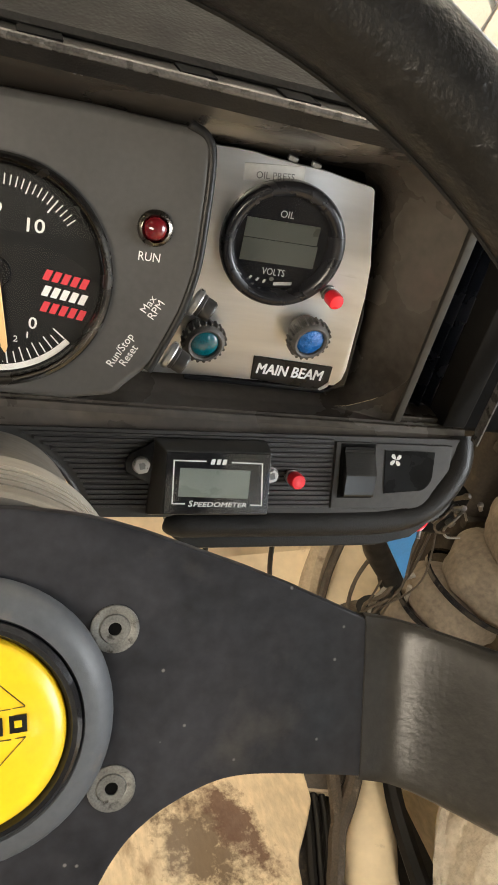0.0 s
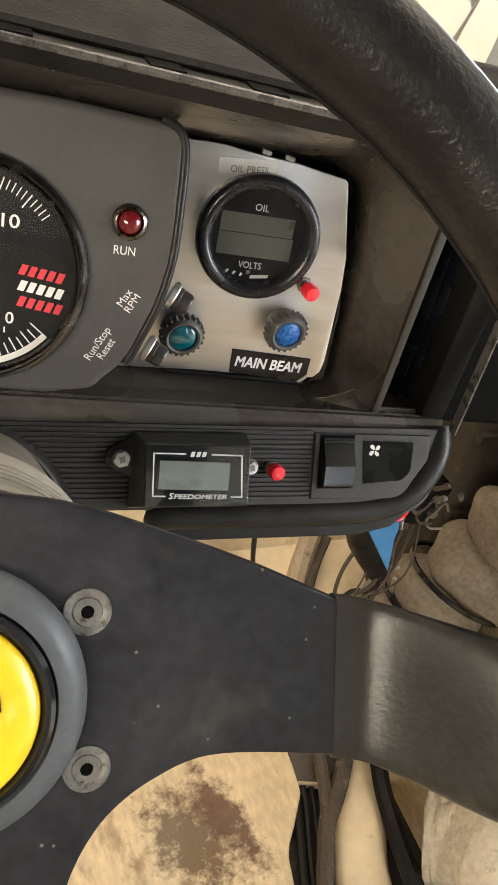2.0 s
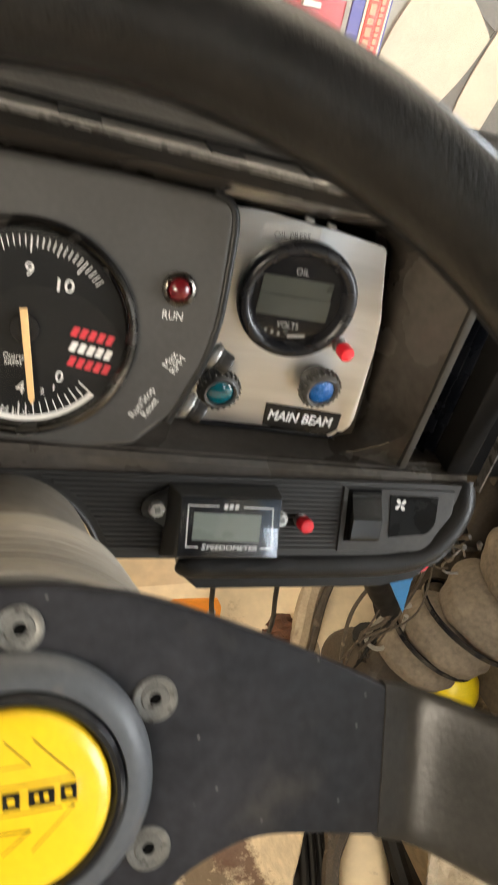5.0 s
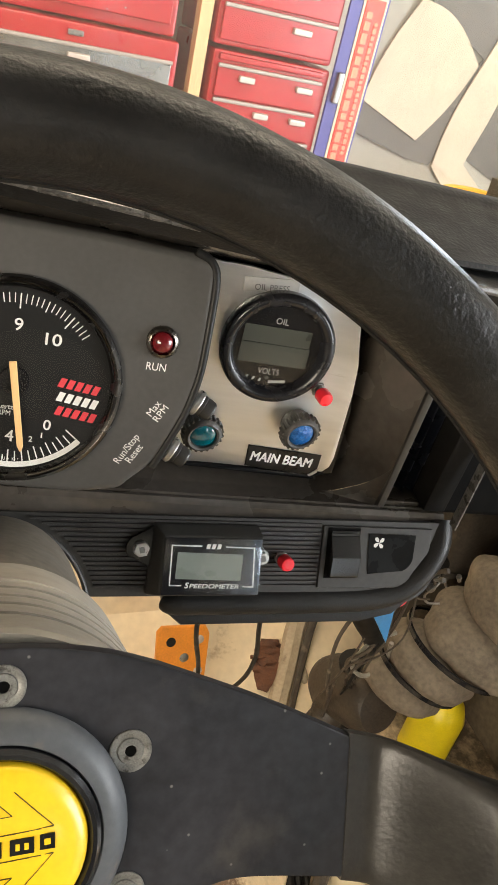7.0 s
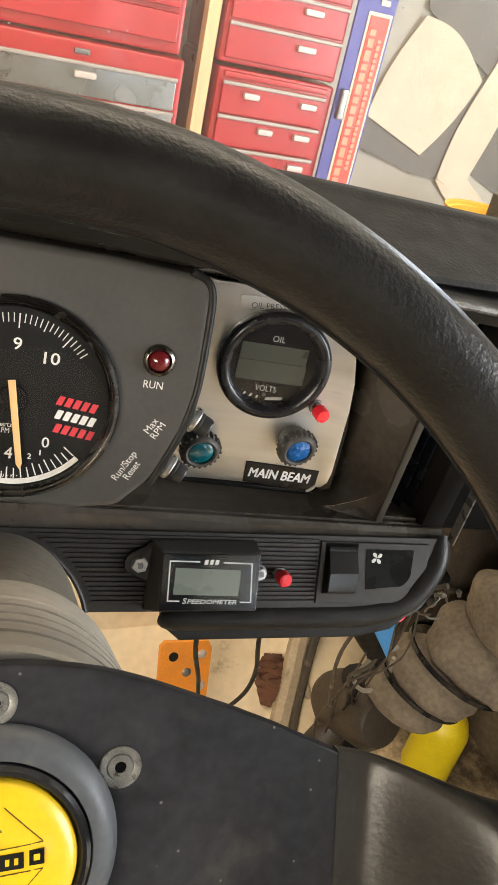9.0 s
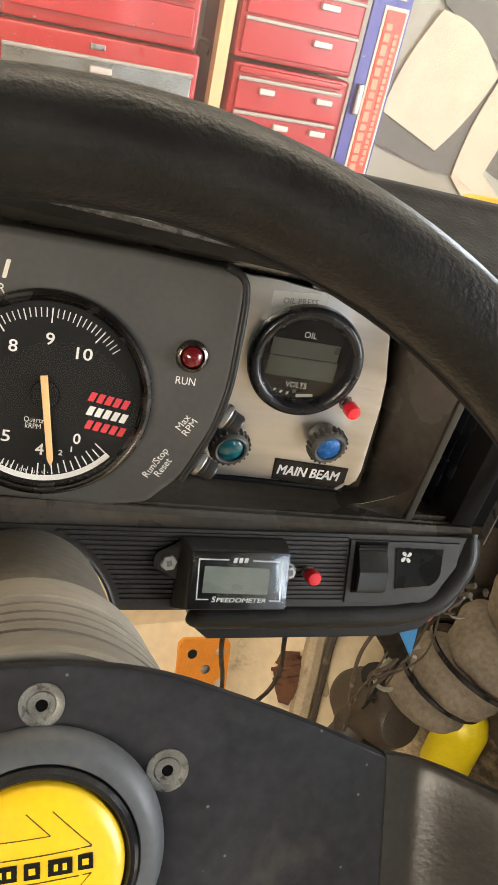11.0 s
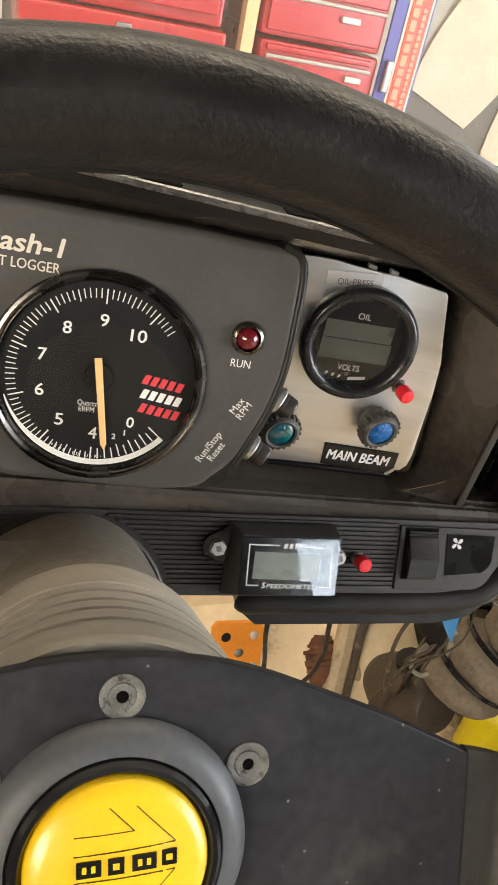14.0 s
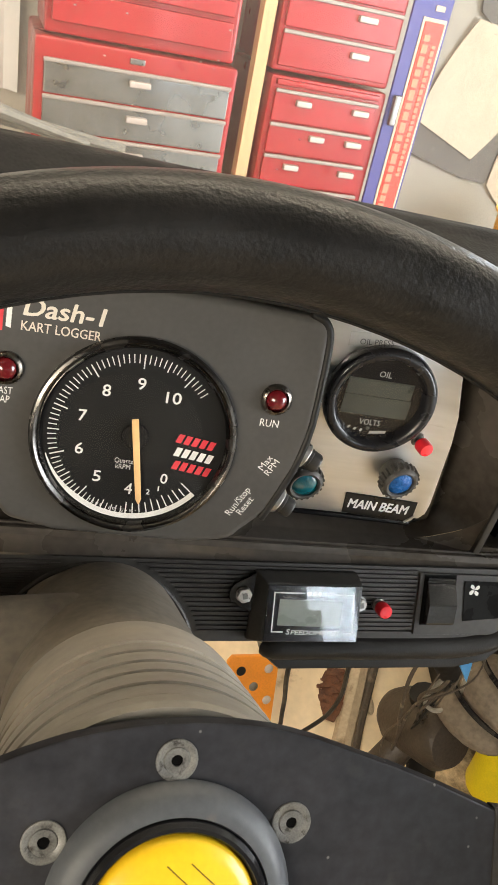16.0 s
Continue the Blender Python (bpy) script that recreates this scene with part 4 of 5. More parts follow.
def aluminium_plate():
    p = thing("instrument_plate", PLATE, "hand-cut brushed aluminium plate with rough bent edges", "panel")
    out = [(-52, 39.0), (-41, 37.8), (-35, 36.9), (-29, 37.2), (-20, 37.0), (-14, 36.2), (-8, 35.6), (0, 34.9), (12, 34.2), (24, 32.3), (35.2, 30.8), (36.6, 29.6)]
    out += [(41.8, 6), (44.2, -4), (46.0, -20), (46.8, -34), (48.2, -60), (47.2, -66.4), (44, -70.0), (20, -71.5), (-21, -72.0), (-62, -74.0)]
    b = prism(out[::-1], -1.6, 0, 0.5, 2)
    for x in range(16, 48, 3):
        bmesh.ops.bisect_plane(b, geom=b.verts[:] + b.edges[:] + b.faces[:], plane_co=(x, 0, 0), plane_no=(1, 0, 0))
    # the sheet curls up along its free edge
    for v in b.verts:
        k = max(0.0, v.co.x - 16)
        v.co.z += 0.0040 * k * k * max(0.0, min(1.0, (v.co.y + 52) / 40))
    part("sheet", b, BRUSHED, p)
    # glossy lower strip; both strips also paint the dark gap round the plate
    part("bent_edge", box(-34, 40, -75.5, -72.4, -3, 0.5, 1.2), GLOSS_BLACK, p, "glossy black strip along the lower edge and its dark gap")
    part("side_strip", prism([(47.6, -19), (49.9, -32), (50.6, -71), (40, -75), (46.4, -69), (47.4, -46)][::-1], -5, -1.8, 0.6), GLOSS_BLACK, p, "black strip standing for the dark gap at the cut edge")
    for x, y in ((-2.5, 36.4), (8.4, 35.4)):
        part("clip_screw", at(box(-2.2, 2.2, -1.0, 1.2, -2, 1.2, 0.5), x, y, -1.4, rz=-12), ALLEN, p, "small metal clip")
    g = thing("oil_gauge", PLATE, "round black digital oil pressure and volt gauge on the aluminium plate", "gauge")
    part("bezel", lathe([(28.6, 0), (28.9, 2.5)] + [(25.6 + 3.3 * math.cos(radians(a)), 4.6 + 3.4 * math.sin(radians(a))) for a in range(0, 166, 15)] + [(21.9, 3.6), (21.4, 2.5)], 96), GAUGE_BLACK, g, "glossy black bezel")
    face = part("face", lathe([(0, 2.4), (22.4, 2.4)], 48), GLOSS_BLACK, g, "black gauge face")
    part("upper_screen", box(-18.2, 16.0, 1.2, 10.0, 2.42, 2.7), LCD_DARK, face, "blank grey-green display", smooth=False)
    part("lower_screen", box(-18.2, 16.8, -9.6, 0.8, 2.42, 2.7), LCD_DARK, face, "blank grey-green display", smooth=False)
    lettering("caption", "OIL", -0.4, 13.4, 2.5, 6.4, 3.2, GREY_PRINT, face)
    lettering("caption", "VOLTS", -1.2, -13.6, 2.5, 11.0, 3.2, GREY_PRINT, face)
    bars("maker_mark", [(-11.5 + 3.4 * k, -17.4 - 1.3 * math.sin(k * 0.5), 1.4, 1.6, -18 + 7 * k) for k in range(3)] + [(4.2, -18.6, 9.0, 1.5, 8)], 2.5, GREY_PRINT, face, "small grey maker's mark")
    part("sensor_dot", at(lathe([(0, 2.9), (1.1, 2.6)], 12), -1.4, -17.0, 0), LCD_DARK, face)
    cov = part("glass", lathe([(0, 3.8), (22.4, 3.8)], 48), COVER, g, "clear gauge glass")
    cov.visible_shadow = False
    tape = thing("label_tape", PLATE, "clear silver label tape marked oil press on the plate", "label")
    part("strip", at(box(-13.5, 13.5, -3.6, 3.6, 0.0, 0.35, 0.1), -9.6, 29.6, 0.1, rz=5), LABEL_CLEAR, tape)
    lettering("caption", "OIL PRESS", -9.0, 28.5, 0.5, 17.0, 3.0, GREY_INK, tape, turn=5)
    lab = thing("label_tape", PLATE, "black embossed label with white words main beam", "label")
    part("strip", prism([(-1.1, -58.0), (40.4, -59.2), (40.3, -70.6), (38.8, -73.0), (-0.4, -70.8)][::-1], 0.1, 0.8, 0.2, 1), LABEL_BLACK, lab)
    lettering("caption", "MAIN BEAM", 19.0, -64.5, 0.85, 34.6, 5.6, LABEL_WHITE, lab, turn=-0.8, bold=0.026, shear=0.12)
    part("peeled_corner", prism([(35.6, -72.2), (40.6, -67.6), (40.2, -70.1), (36.8, -72.8)], 0.8, 1.6), LABEL_CLEAR, lab, "peeled pale corner", smooth=False)


LABEL_WHITE = mat("bright_white_embossing", (0.92, 0.91, 0.89), 0.5, var=0.03)
GREY_INK = mat("faded_grey_ink", (0.11, 0.11, 0.11), 0.6)
GAUGE_BLACK = mat("satin_black_anodised_bezel", (0.012, 0.012, 0.014), 0.24, var=0.2, scale=80)
aluminium_plate()


def push_button(m, label):
    b = thing("push_button", m, label, "button", group="red push buttons")
    part("nut", hexagon(4.0, 0, 1.6), STEEL, b, "steel mounting nut")
    part("collar", lathe([(2.9, 1.4), (2.9, 4.6), (2.4, 5.0)], 24), STEEL, b, "threaded steel collar")
    part("cap", lathe([(3.5, 4.6), (3.9, 5.2), (3.9, 10.2), (3.4, 11.2), (1.6, 11.5), (0, 11.2)], 28), RED_PLASTIC, b, "bright red plastic cap")


push_button(PLATE @ pose(0.0274, -0.0203, 0, 5, 13, 0), "red push button beside the oil gauge")
push_button(PANEL @ pose(0.0079, -0.0079, 0, 6, 1, 0), "red push button beside the speedometer")


def indicator(m, lens, label, lens_label):
    t = thing("indicator_lamp", m, label, "lamp", group="warning lamps")
    part("body", lathe([(7.6, 0), (7.6, 5.0), (8.6, 6.2)], 32), KNURL, t, "ribbed black lamp body")
    bm = lathe([(8.4, 5.8), (10.0, 6.6), (10.4, 9.0), (9.6, 12.0), (8.0, 13.4), (7.0, 13.0), (6.8, 11.6)], 40)
    for k in range(22):
        join(bm, at(box(9.2, 10.9, -0.7, 0.7, 6.4, 11.8, 0.4, 1), rz=360 / 22 * k))
    part("bezel", bm, KNURL, t, "knurled black screw ring")
    part("lens", lathe([(7.0, 11.0)] + [(6.9 * math.cos(radians(a)), 11.4 + 2.4 * math.sin(radians(a))) for a in range(0, 91, 15)], 32), lens, t, lens_label)


indicator(PLATE @ pose(-0.0296, -0.0484, 0, 6, 6, 0), TEAL_LENS, "round indicator lamp with a dark teal lens", "glossy teal lens")
indicator(PLATE @ pose(0.0200, -0.0405, 0, 8, 9, 0), BLUE_LENS, "round indicator lamp with its lens painted blue", "rough blue painted lens")


def toggle(m):
    t = thing("push_button", m, "black push button with a bright nut on the case edge", "button", group="case buttons")
    part("boot", lathe([(0, 0), (5.2, 0), (5.2, 1.6), (4.8, 2.0), (5.0, 2.6), (4.9, 6.0), (4.2, 7.0), (0, 7.2)], 28), KNURL_DARK, t)
    part("nut", lathe([(0, -3.0), (5.9, -3.0), (6.4, -2.4), (6.4, -0.6), (5.9, 0.0), (0, 0.05)], 30), PLATED, t, "bright steel nut")


KNURL_DARK = mat("dark_bakelite", (0.03, 0.028, 0.026), 0.4, var=0.3, scale=200)


toggle(TACH @ pose(0.0825, -0.0130, -0.0175, 0, 80, -25))
toggle(TACH @ pose(0.0745, -0.0375, -0.0175, 0, 80, -25))


def speedometer():
    s = thing("speedometer", PANEL, "small rectangular black digital speedometer with a blank display", "gauge")
    # sloping case under a raised face
    b = bmesh.new()
    low = [(-64.5, -27.0), (-6.0, -27.0), (-7.0, 9.6), (-62.5, 9.6)]
    high = [(-59.4, -25.0), (-7.0, -25.0), (-7.0, 5.6), (-58.6, 5.6)]
    rings = [[b.verts.new((x, y, z)) for x, y in pts] for pts, z in ((low, 0), (low, 3.0), (high, 11.4))]
    for p, q in zip(rings, rings[1:]):
        for i in range(4):
            b.faces.new((p[i], p[(i + 1) % 4], q[(i + 1) % 4], q[i]))
    b.faces.new(rings[-1])
    bmesh.ops.recalc_face_normals(b, faces=b.faces)
    part("body", bevelled(b, 0.9, 2, 15), BLACK, s)
    part("flange", prism([(-62, -13), (-68, -10), (-74, -7)] + arc(-68.6, -3.2, 7.0, 215, 125, 6) + [(-66, 6), (-62, 9)], 0, 3.0, 0.8), GLOSS_BLACK, s, "black mounting ear")
    part("flange", prism([(-8.5, 4), (-8.5, -18), (-2.5, -11.5), (-0.4, -7.4), (-2.5, -3)], 0, 3.0, 0.8), GLOSS_BLACK, s, "black mounting ear")
    part("face", box(-58.2, -7.4, -24.6, 4.9, 11.2, 12.0, 0.4), GLOSS_BLACK, s, "gloss black face")
    part("screen", at(box(-17.1, 17.1, -6.8, 6.8, 12.0, 12.2), -34.6, -9.7, 0, rz=-1.6), LCD, s, "blank grey-green display", smooth=False)
    b = bmesh.new()
    for x0, y0, x1, y1 in ((-54.6, 1.0, -54.4, -19.4), (-11.7, 0.1, -10.6, -20.3), (-54.6, 1.0, -39.6, 0.8), (-26.6, 0.5, -11.7, 0.1), (-54.4, -19.4, -48.6, -19.5), (-16.0, -20.1, -10.6, -20.3)):
        L = math.hypot(x1 - x0, y1 - y0)
        join(b, at(box(-L / 2 - 0.3, L / 2 + 0.3, -0.32, 0.32, 12.0, 12.15), (x0 + x1) / 2, (y0 + y1) / 2, 0, rz=math.degrees(math.atan2(y1 - y0, x1 - x0))))
    part("frame_line", b, PRINT, s, "thin white printed frame", smooth=False)
    bars("maker_mark", [(-36.0 + 2.8 * k, 0.6, 2.5, 2.5, -1) for k in range(3)], 12.05, PRINT, s, "white maker's mark")
    lettering("caption", "S", -45.6, -19.4, 12.05, 2.1, 2.9, PRINT, s, turn=-1, bold=0.02, shear=0.2)
    lettering("caption", "PEEDOMETER", -31.2, -19.9, 12.05, 26.0, 2.2, PRINT, s, turn=-1, bold=0.02, shear=0.2)
    part("glass", box(-58.0, -7.6, -24.4, 4.7, 12.35, 12.6, 0.1), COVER, s, "clear cover").visible_shadow = False
    for x, y, r in ((-68.2, -3.2, 4.0), (-4.0, -7.2, 3.4)):
        bolt = part("bolt", at(hexagon(r, 2.6, 6.2), x, y, 0, rz=12), PLATED, s, "plated hexagon bolt")
        part("washer", at(lathe([(0, 3.2), (4.2, 3.2), (4.2, 2.6)], 24), x, y, 0), STEEL, bolt)
        part("head_mark", at(box(-1.3, 1.3, -1.5, 1.5, 6.15, 6.3, 0.05, 1), x, y, 0, rz=12), ALLEN, bolt)


speedometer()


def rocker_switch():
    s = thing("rocker_switch", PANEL, "black rocker switch beside a blank with a white fan symbol", "switch")
    out = [(30.6, 10.4), (97.5, 9.6)] + arc(85.5, 0, 12.0, 10, -20, 3) + arc(76, -11.5, 13.0, -20, -85, 4) + [(30.2, -24.2)]
    part("surround", prism(out[::-1], 0, 1.8, 0.7), BLACK, s)
    part("well", box(33.2, 52.6, -18.6, 9.6, 1.6, 2.2, 0.2), DEEP_BLACK, s, smooth=False)
    b = prism([(-0.6, 2.0), (27.6, 2.0), (27.6, 3.6), (26.4, 4.0), (25.8, 3.4), (24.6, 3.4), (24.0, 4.2), (13.0, 8.0), (11.5, 8.1), (1.2, 6.9), (-0.2, 6.2)], 34.8, 51.4, 0.6)
    b.transform(Matrix(((0, 0, 1, 0), (1, 0, 0, 0), (0, 1, 0, 0), (0, 0, 0, 1))))
    b.transform(Matrix.Diagonal((1, 0.90, 1, 1)))
    b.transform(Matrix.Translation((0, -16.8, 0)))
    part("rocker", b, ROCKER, s, "worn satin black rocker")
    blank = part("blank", prism(([(58, 6.6), (87.2, 6.2)] + arc(78, -6, 9, 10, -70, 5) + [(59.4, -16.2)])[::-1], 1.7, 2.3), BLANK, s, "gloss black blanking window", smooth=False)
    b = bmesh.new()
    for k in range(4):
        pts = [(0.2, 0.1), (1.8, -0.5), (3.3, 0.1), (3.6, 1.3), (2.6, 2.0), (1.2, 1.3)]
        join(b, at(prism(pts, 0, 0.15), 64.4, 1.6, 2.32, rz=90 * k + 20))
    part("fan_symbol", b, PRINT, blank, "white fan symbol", smooth=False)


BLANK = mat("smoked_black_window", (0.006, 0.006, 0.006), 0.30, var=0.2, spec=0.12)
ROCKER = mat("worn_satin_black", (0.014, 0.014, 0.014), 0.20, var=0.08, scale=60, rough_var=0.03, spec=0.5, coat=0.15)
rocker_switch()


# ---- steering ----
def steering_wheel():
    w = thing("steering_wheel", WHEEL, "black three-spoke steering wheel with leather rim and yellow cap", "steering wheel")
    half = [(0, 43.9), (5, 43.9), (10, 43.6), (15, 43.1), (20, 42.4), (25, 41.5), (30, 40.2), (36.5, 38.2), (43, 35.8), (51, 32.8), (60, 29.4), (71, 24.8), (81, 20.2), (93, 14.6)]
    low = [(93, -23.2, 0), (82, -21.4, 0), (70, -19.6, 0), (60, -18.7, 0), (52.6, -19.6, 0), (45, -22.6, 0), (39.1, -26.0, 0), (33.5, -31.0, 0), (28.6, -38.5, 0), (25.5, -47, 0), (23.0, -62, 0), (22, -80, 0), (21.5, -100, 0)]
    half += [(p.x, p.y) for p in curve_points(low, 4)]
    out = half + [(-x, y) for x, y in half[:0:-1]]
    part("spoke_plate", prism(out[::-1], -4.2, 0, 0.9, 2), ANODISED, w, "scratched black anodised spoke plate")
    # rim
    R, r, zc = 156.1, 12.3, 24.0
    b = bmesh.new()
    n, k = 160, 20
    rings = []
    for i in range(n):
        a = 2 * math.pi * i / n
        ring = []
        for j in range(k):
            c = 2 * math.pi * j / k
            rr = r * (1 + 0.012 * noise.noise((6 * math.cos(a), 6 * math.sin(a), 3 * c / 6.28)))
            q = R + rr * math.cos(c) * 0.98
            ring.append(b.verts.new((q * math.cos(a), q * math.sin(a), zc + rr * math.sin(c) * 1.05)))
        rings.append(ring)
    for i in range(n):
        p, q = rings[i], rings[(i + 1) % n]
        for j in range(k):
            b.faces.new((p[j], q[j], q[(j + 1) % k], p[(j + 1) % k]))
    bmesh.ops.recalc_face_normals(b, faces=b.faces)
    part("rim", b, LEATHER, w, "worn creased black leather rim")
    part("rim_seam", at(tube([((R - r * 0.92) * math.cos(radians(a)), (R - r * 0.92) * math.sin(radians(a)), zc - 4.5) for a in range(0, 361, 6)], 0.7, 6, 2)), CABLE, w, "stitched seam inside the rim")
    # leather-wrapped spoke ends
    def wrap(turn, y_in, y_out, name):
        b = bmesh.new()
        rows = []
        m = 26
        for i in range(25):
            t = i / 24
            u = 89.5 + (152 - 89.5) * t
            e = t * t * (3 - 2 * t)
            top = y_in[1] + (y_out[1] - y_in[1]) * t ** 1.1
            bot = y_in[0] + (y_out[0] - y_in[0]) * t ** 1.1
            yc, hy = (top + bot) / 2, (top - bot) / 2
            k = min(1, max(0, (t - 0.10) / 0.50))
            k = k * k * (3 - 2 * k)
            hz = 2.75 + 9.5 * k
            zc2 = -2.0 + (zc - 0.5) * k + 2.0 * t
            row = []
            for j in range(m):
                c = 2 * math.pi * j / m
                s = 0.35 + 0.55 * t
                x, y = math.cos(c), math.sin(c)
                row.append(b.verts.new((u, yc + hy * math.copysign(abs(x) ** (0.35 + 0.35 * t), x), zc2 + hz * math.copysign(abs(y) ** s, y))))
            rows.append(row)
        for p, q in zip(rows, rows[1:]):
            for j in range(m):
                b.faces.new((p[j], p[(j + 1) % m], q[(j + 1) % m], q[j]))
        b.faces.new(rows[0][::-1]), b.faces.new(rows[-1])
        bmesh.ops.recalc_face_normals(b, faces=b.faces)
        part(name, at(b, rz=turn), SPOKE_LEATHER, w, "smooth black leather spoke wrap")
    wrap(0, (-23.6, 17.0), (-42, 2), "spoke_wrap")
    left = part("spoke_wrap", bmesh.new(), SPOKE_LEATHER, w)
    left.data = [o for o in w.children if o.name.startswith("spoke_wrap")][0].data
    left.matrix_basis = Matrix.Diagonal((-1, 1, 1, 1))
    wrap(-90, (-22, 22), (-32, 32), "spoke_wrap")
    # hub, cap and bolts
    # near-black colour for the shade down inside the bolt sockets
    SOCKET = mat("shade_black_socket", (0.003, 0.003, 0.003), 0.9, var=0.1, spec=0.05)
    part("horn_surround", lathe([(30.4, 0), (30.1, 2.0), (28.6, 4.4), (26.2, 5.8), (23.9, 6.0), (23.2, 4.8)], 64), RUBBER, w, "dusty grey rubber horn surround")
    part("horn_ring", lathe([(23.4, 4.6), (23.2, 6.4), (22.2, 7.4), (21.2, 7.4), (20.3, 6.2), (20.1, 5.0)], 64), GLOSS_BLACK, w, "gloss black ring")
    cap = part("horn_cap", lathe([(20.3, 5.2), (20.0, 6.8), (19.0, 8.2), (16.4, 9.3), (10, 10.3), (0, 10.8)], 64), YELLOW, w, "domed yellow horn cap")
    def cap_z(x, y):
        return 10.8 - 0.0056 * (x * x + y * y)
    for cx, cy, bw in ((-6.6, 2.3, 5.2), (-0.9, 2.6, 3.4), (5.1, 2.9, 5.2), (10.55, 3.2, 3.3)):
        z = cap_z(cx, cy) - 0.12
        blk = part("logo_block", at(box(-bw / 2, bw / 2, -1.75, 1.75, 0, 0.35), cx, cy, z, rz=2.8), LABEL_BLACK, cap, "black logo block", smooth=False)
        for dx, sw, sh in (((-0.95, 0.9, 1.5), (0.95, 0.9, 1.5)) if bw > 5 else ((0.0, 1.4, 1.4),)):
            part("logo_slot", at(box(dx - sw / 2, dx + sw / 2, -sh / 2, sh / 2, 0.3, 0.42), cx, cy, z, rz=2.8), YELLOW, blk, "yellow slot", smooth=False)
    lines = [((-9.8, 5.0), (11.8, 6.4)), ((-9.5, -0.6), (12.0, 0.4)), ((-2.7, 14.6), (2.7, 9.7)), ((2.7, 9.7), (-9.9, 8.9)), ((3.0, 14.7), (11.8, 6.5)), ((-2.2, -8.8), (3.2, -3.9)), ((3.2, -3.9), (-9.4, -4.4)), ((3.6, -8.6), (12.0, 0.4))]
    b = bmesh.new()
    for (x0, y0), (x1, y1) in lines:
        L = math.hypot(x1 - x0, y1 - y0)
        for k in range(8):
            mx, my = x0 + (x1 - x0) * (k + 0.5) / 8, y0 + (y1 - y0) * (k + 0.5) / 8
            join(b, at(box(-L / 16, L / 16, -0.09, 0.09, 0, 0.85), mx, my, cap_z(mx, my) - 0.72, rz=math.degrees(math.atan2(y1 - y0, x1 - x0))))
    part("logo_line", b, LOGO_LINE, cap, "thin black logo lines", smooth=False)
    for i in range(6):
        a = radians(90 + 60 * i)
        x, y = 35 * math.cos(a), 35 * math.sin(a)
        s = part("bolt", at(lathe([(1.4, -2.2), (1.45, 0.45), (3.1, 0.5), (3.3, 0.15), (4.6, 0.6), (5.2, 0.45), (5.3, -0.6)], 28), x, y, 0), ALLEN, w, "countersunk hexagon socket bolt")
        part("socket", at(prism([(1.6 * math.cos(radians(60 * k)), 1.6 * math.sin(radians(60 * k))) for k in range(6)], -2.0, 0.10), x, y, 0), SOCKET, s, smooth=False)


steering_wheel()


def steering_column():
    c = thing("steering_column", COLUMN_AXIS, "dusty grey ribbed steering column cover behind the wheel", "steering column")
    # stepped rings near the wheel, then a smooth dusty sleeve up to the groove
    prof = [(20, -4.6), (46.8, -4.6), (47.6, -7)]
    r = 47.4
    for z0, z1 in ((-7, -12), (-12, -22), (-22, -32), (-32, -41), (-41, -51), (-51, -60)):
        prof += [(r, z0 - 0.8), (r - 0.1, z0 - 5.0), (r - 0.4, z1 + 1.4), (r - 1.2, z1 + 0.3), (r - 2.4, z1 - 0.2)]
        r -= 0.35
    prof += [(r - 0.2, -62), (r - 0.4, -74), (r - 0.8, -85), (r - 2.6, -88), (r - 5.5, -89)]
    part("gaiter", at(lathe(prof, 80), -1.5, 0, 0), COLUMN, c, "dusty grey stepped gaiter")
    part("shroud", at(lathe([(36.0, -86), (40.6, -89.5), (41.6, -92), (41.4, -124), (41.0, -150), (40.6, -190), (39, -235)], 64), -5.0, 0.5, 0), SHROUD, c, "dusty dark plastic shroud")
    part("lock_housing", at(tube([(0, 14, -140), (-45, 13, -138), (-120, 8, -136)], lambda t: 26 - 2 * t, 24, 6)), SHROUD, c, "rounded lock housing")
    part("inner_tube", lathe([(17, -200), (17, -420)], 24), BROWN, c)


steering_column()


# ---- footwell ----
def cable(name, points, r, material, label, category="cable", group=""):
    ob = part(name, tube(points, r, 8, 8), material, None, unit=1)
    return tagged(ob, label, category, group)


cable("cable", [(0.127, 0.298, 0.752), (0.130, 0.301, 0.70), (0.152, 0.329, 0.628), (0.165, 0.35, 0.55), (0.17, 0.40, 0.32)], 0.0016, CABLE, "thin black cable hanging under the dashboard")
cable("cable", [(0.165, 0.297, 0.75), (0.171, 0.301, 0.70), (0.187, 0.32, 0.644), (0.190, 0.34, 0.592), (0.17, 0.37, 0.52), (0.12, 0.41, 0.42)], 0.0016, CABLE, "thin black cable looping under the dashboard")

brk = thing("pedal_bracket", basis((0.2335, 0.540, 0.400), (1, 0.05, -0.05), (0.05, 0.35, 0.93)), "orange painted steel pedal bracket with drilled holes", "bracket")
part("plate", prism([(-28, -70), (30, -70), (31, 18), (26, 27), (-25, 30), (-30, 24)][::-1], -5, 0, 1.5), ORANGE, brk)
for x, y in ((-14, 12), (-16, -34)):
    part("hole", at(lathe([(0, 0.3), (4.4, 0.3), (5.4, 0.6), (5.4, 0)], 20), x, y, 0), CABLE, brk, "dark drilled hole")
for x, y, m in ((19, 12, TRIM), (3, -8, STEEL), (21, -26, TRIM)):
    part("bolt", at(lathe([(0, 2.0), (3.6, 1.8), (5.2, 0.6), (5.2, 0)], 20), x, y, 0), m, brk, "dull flat bolt head")

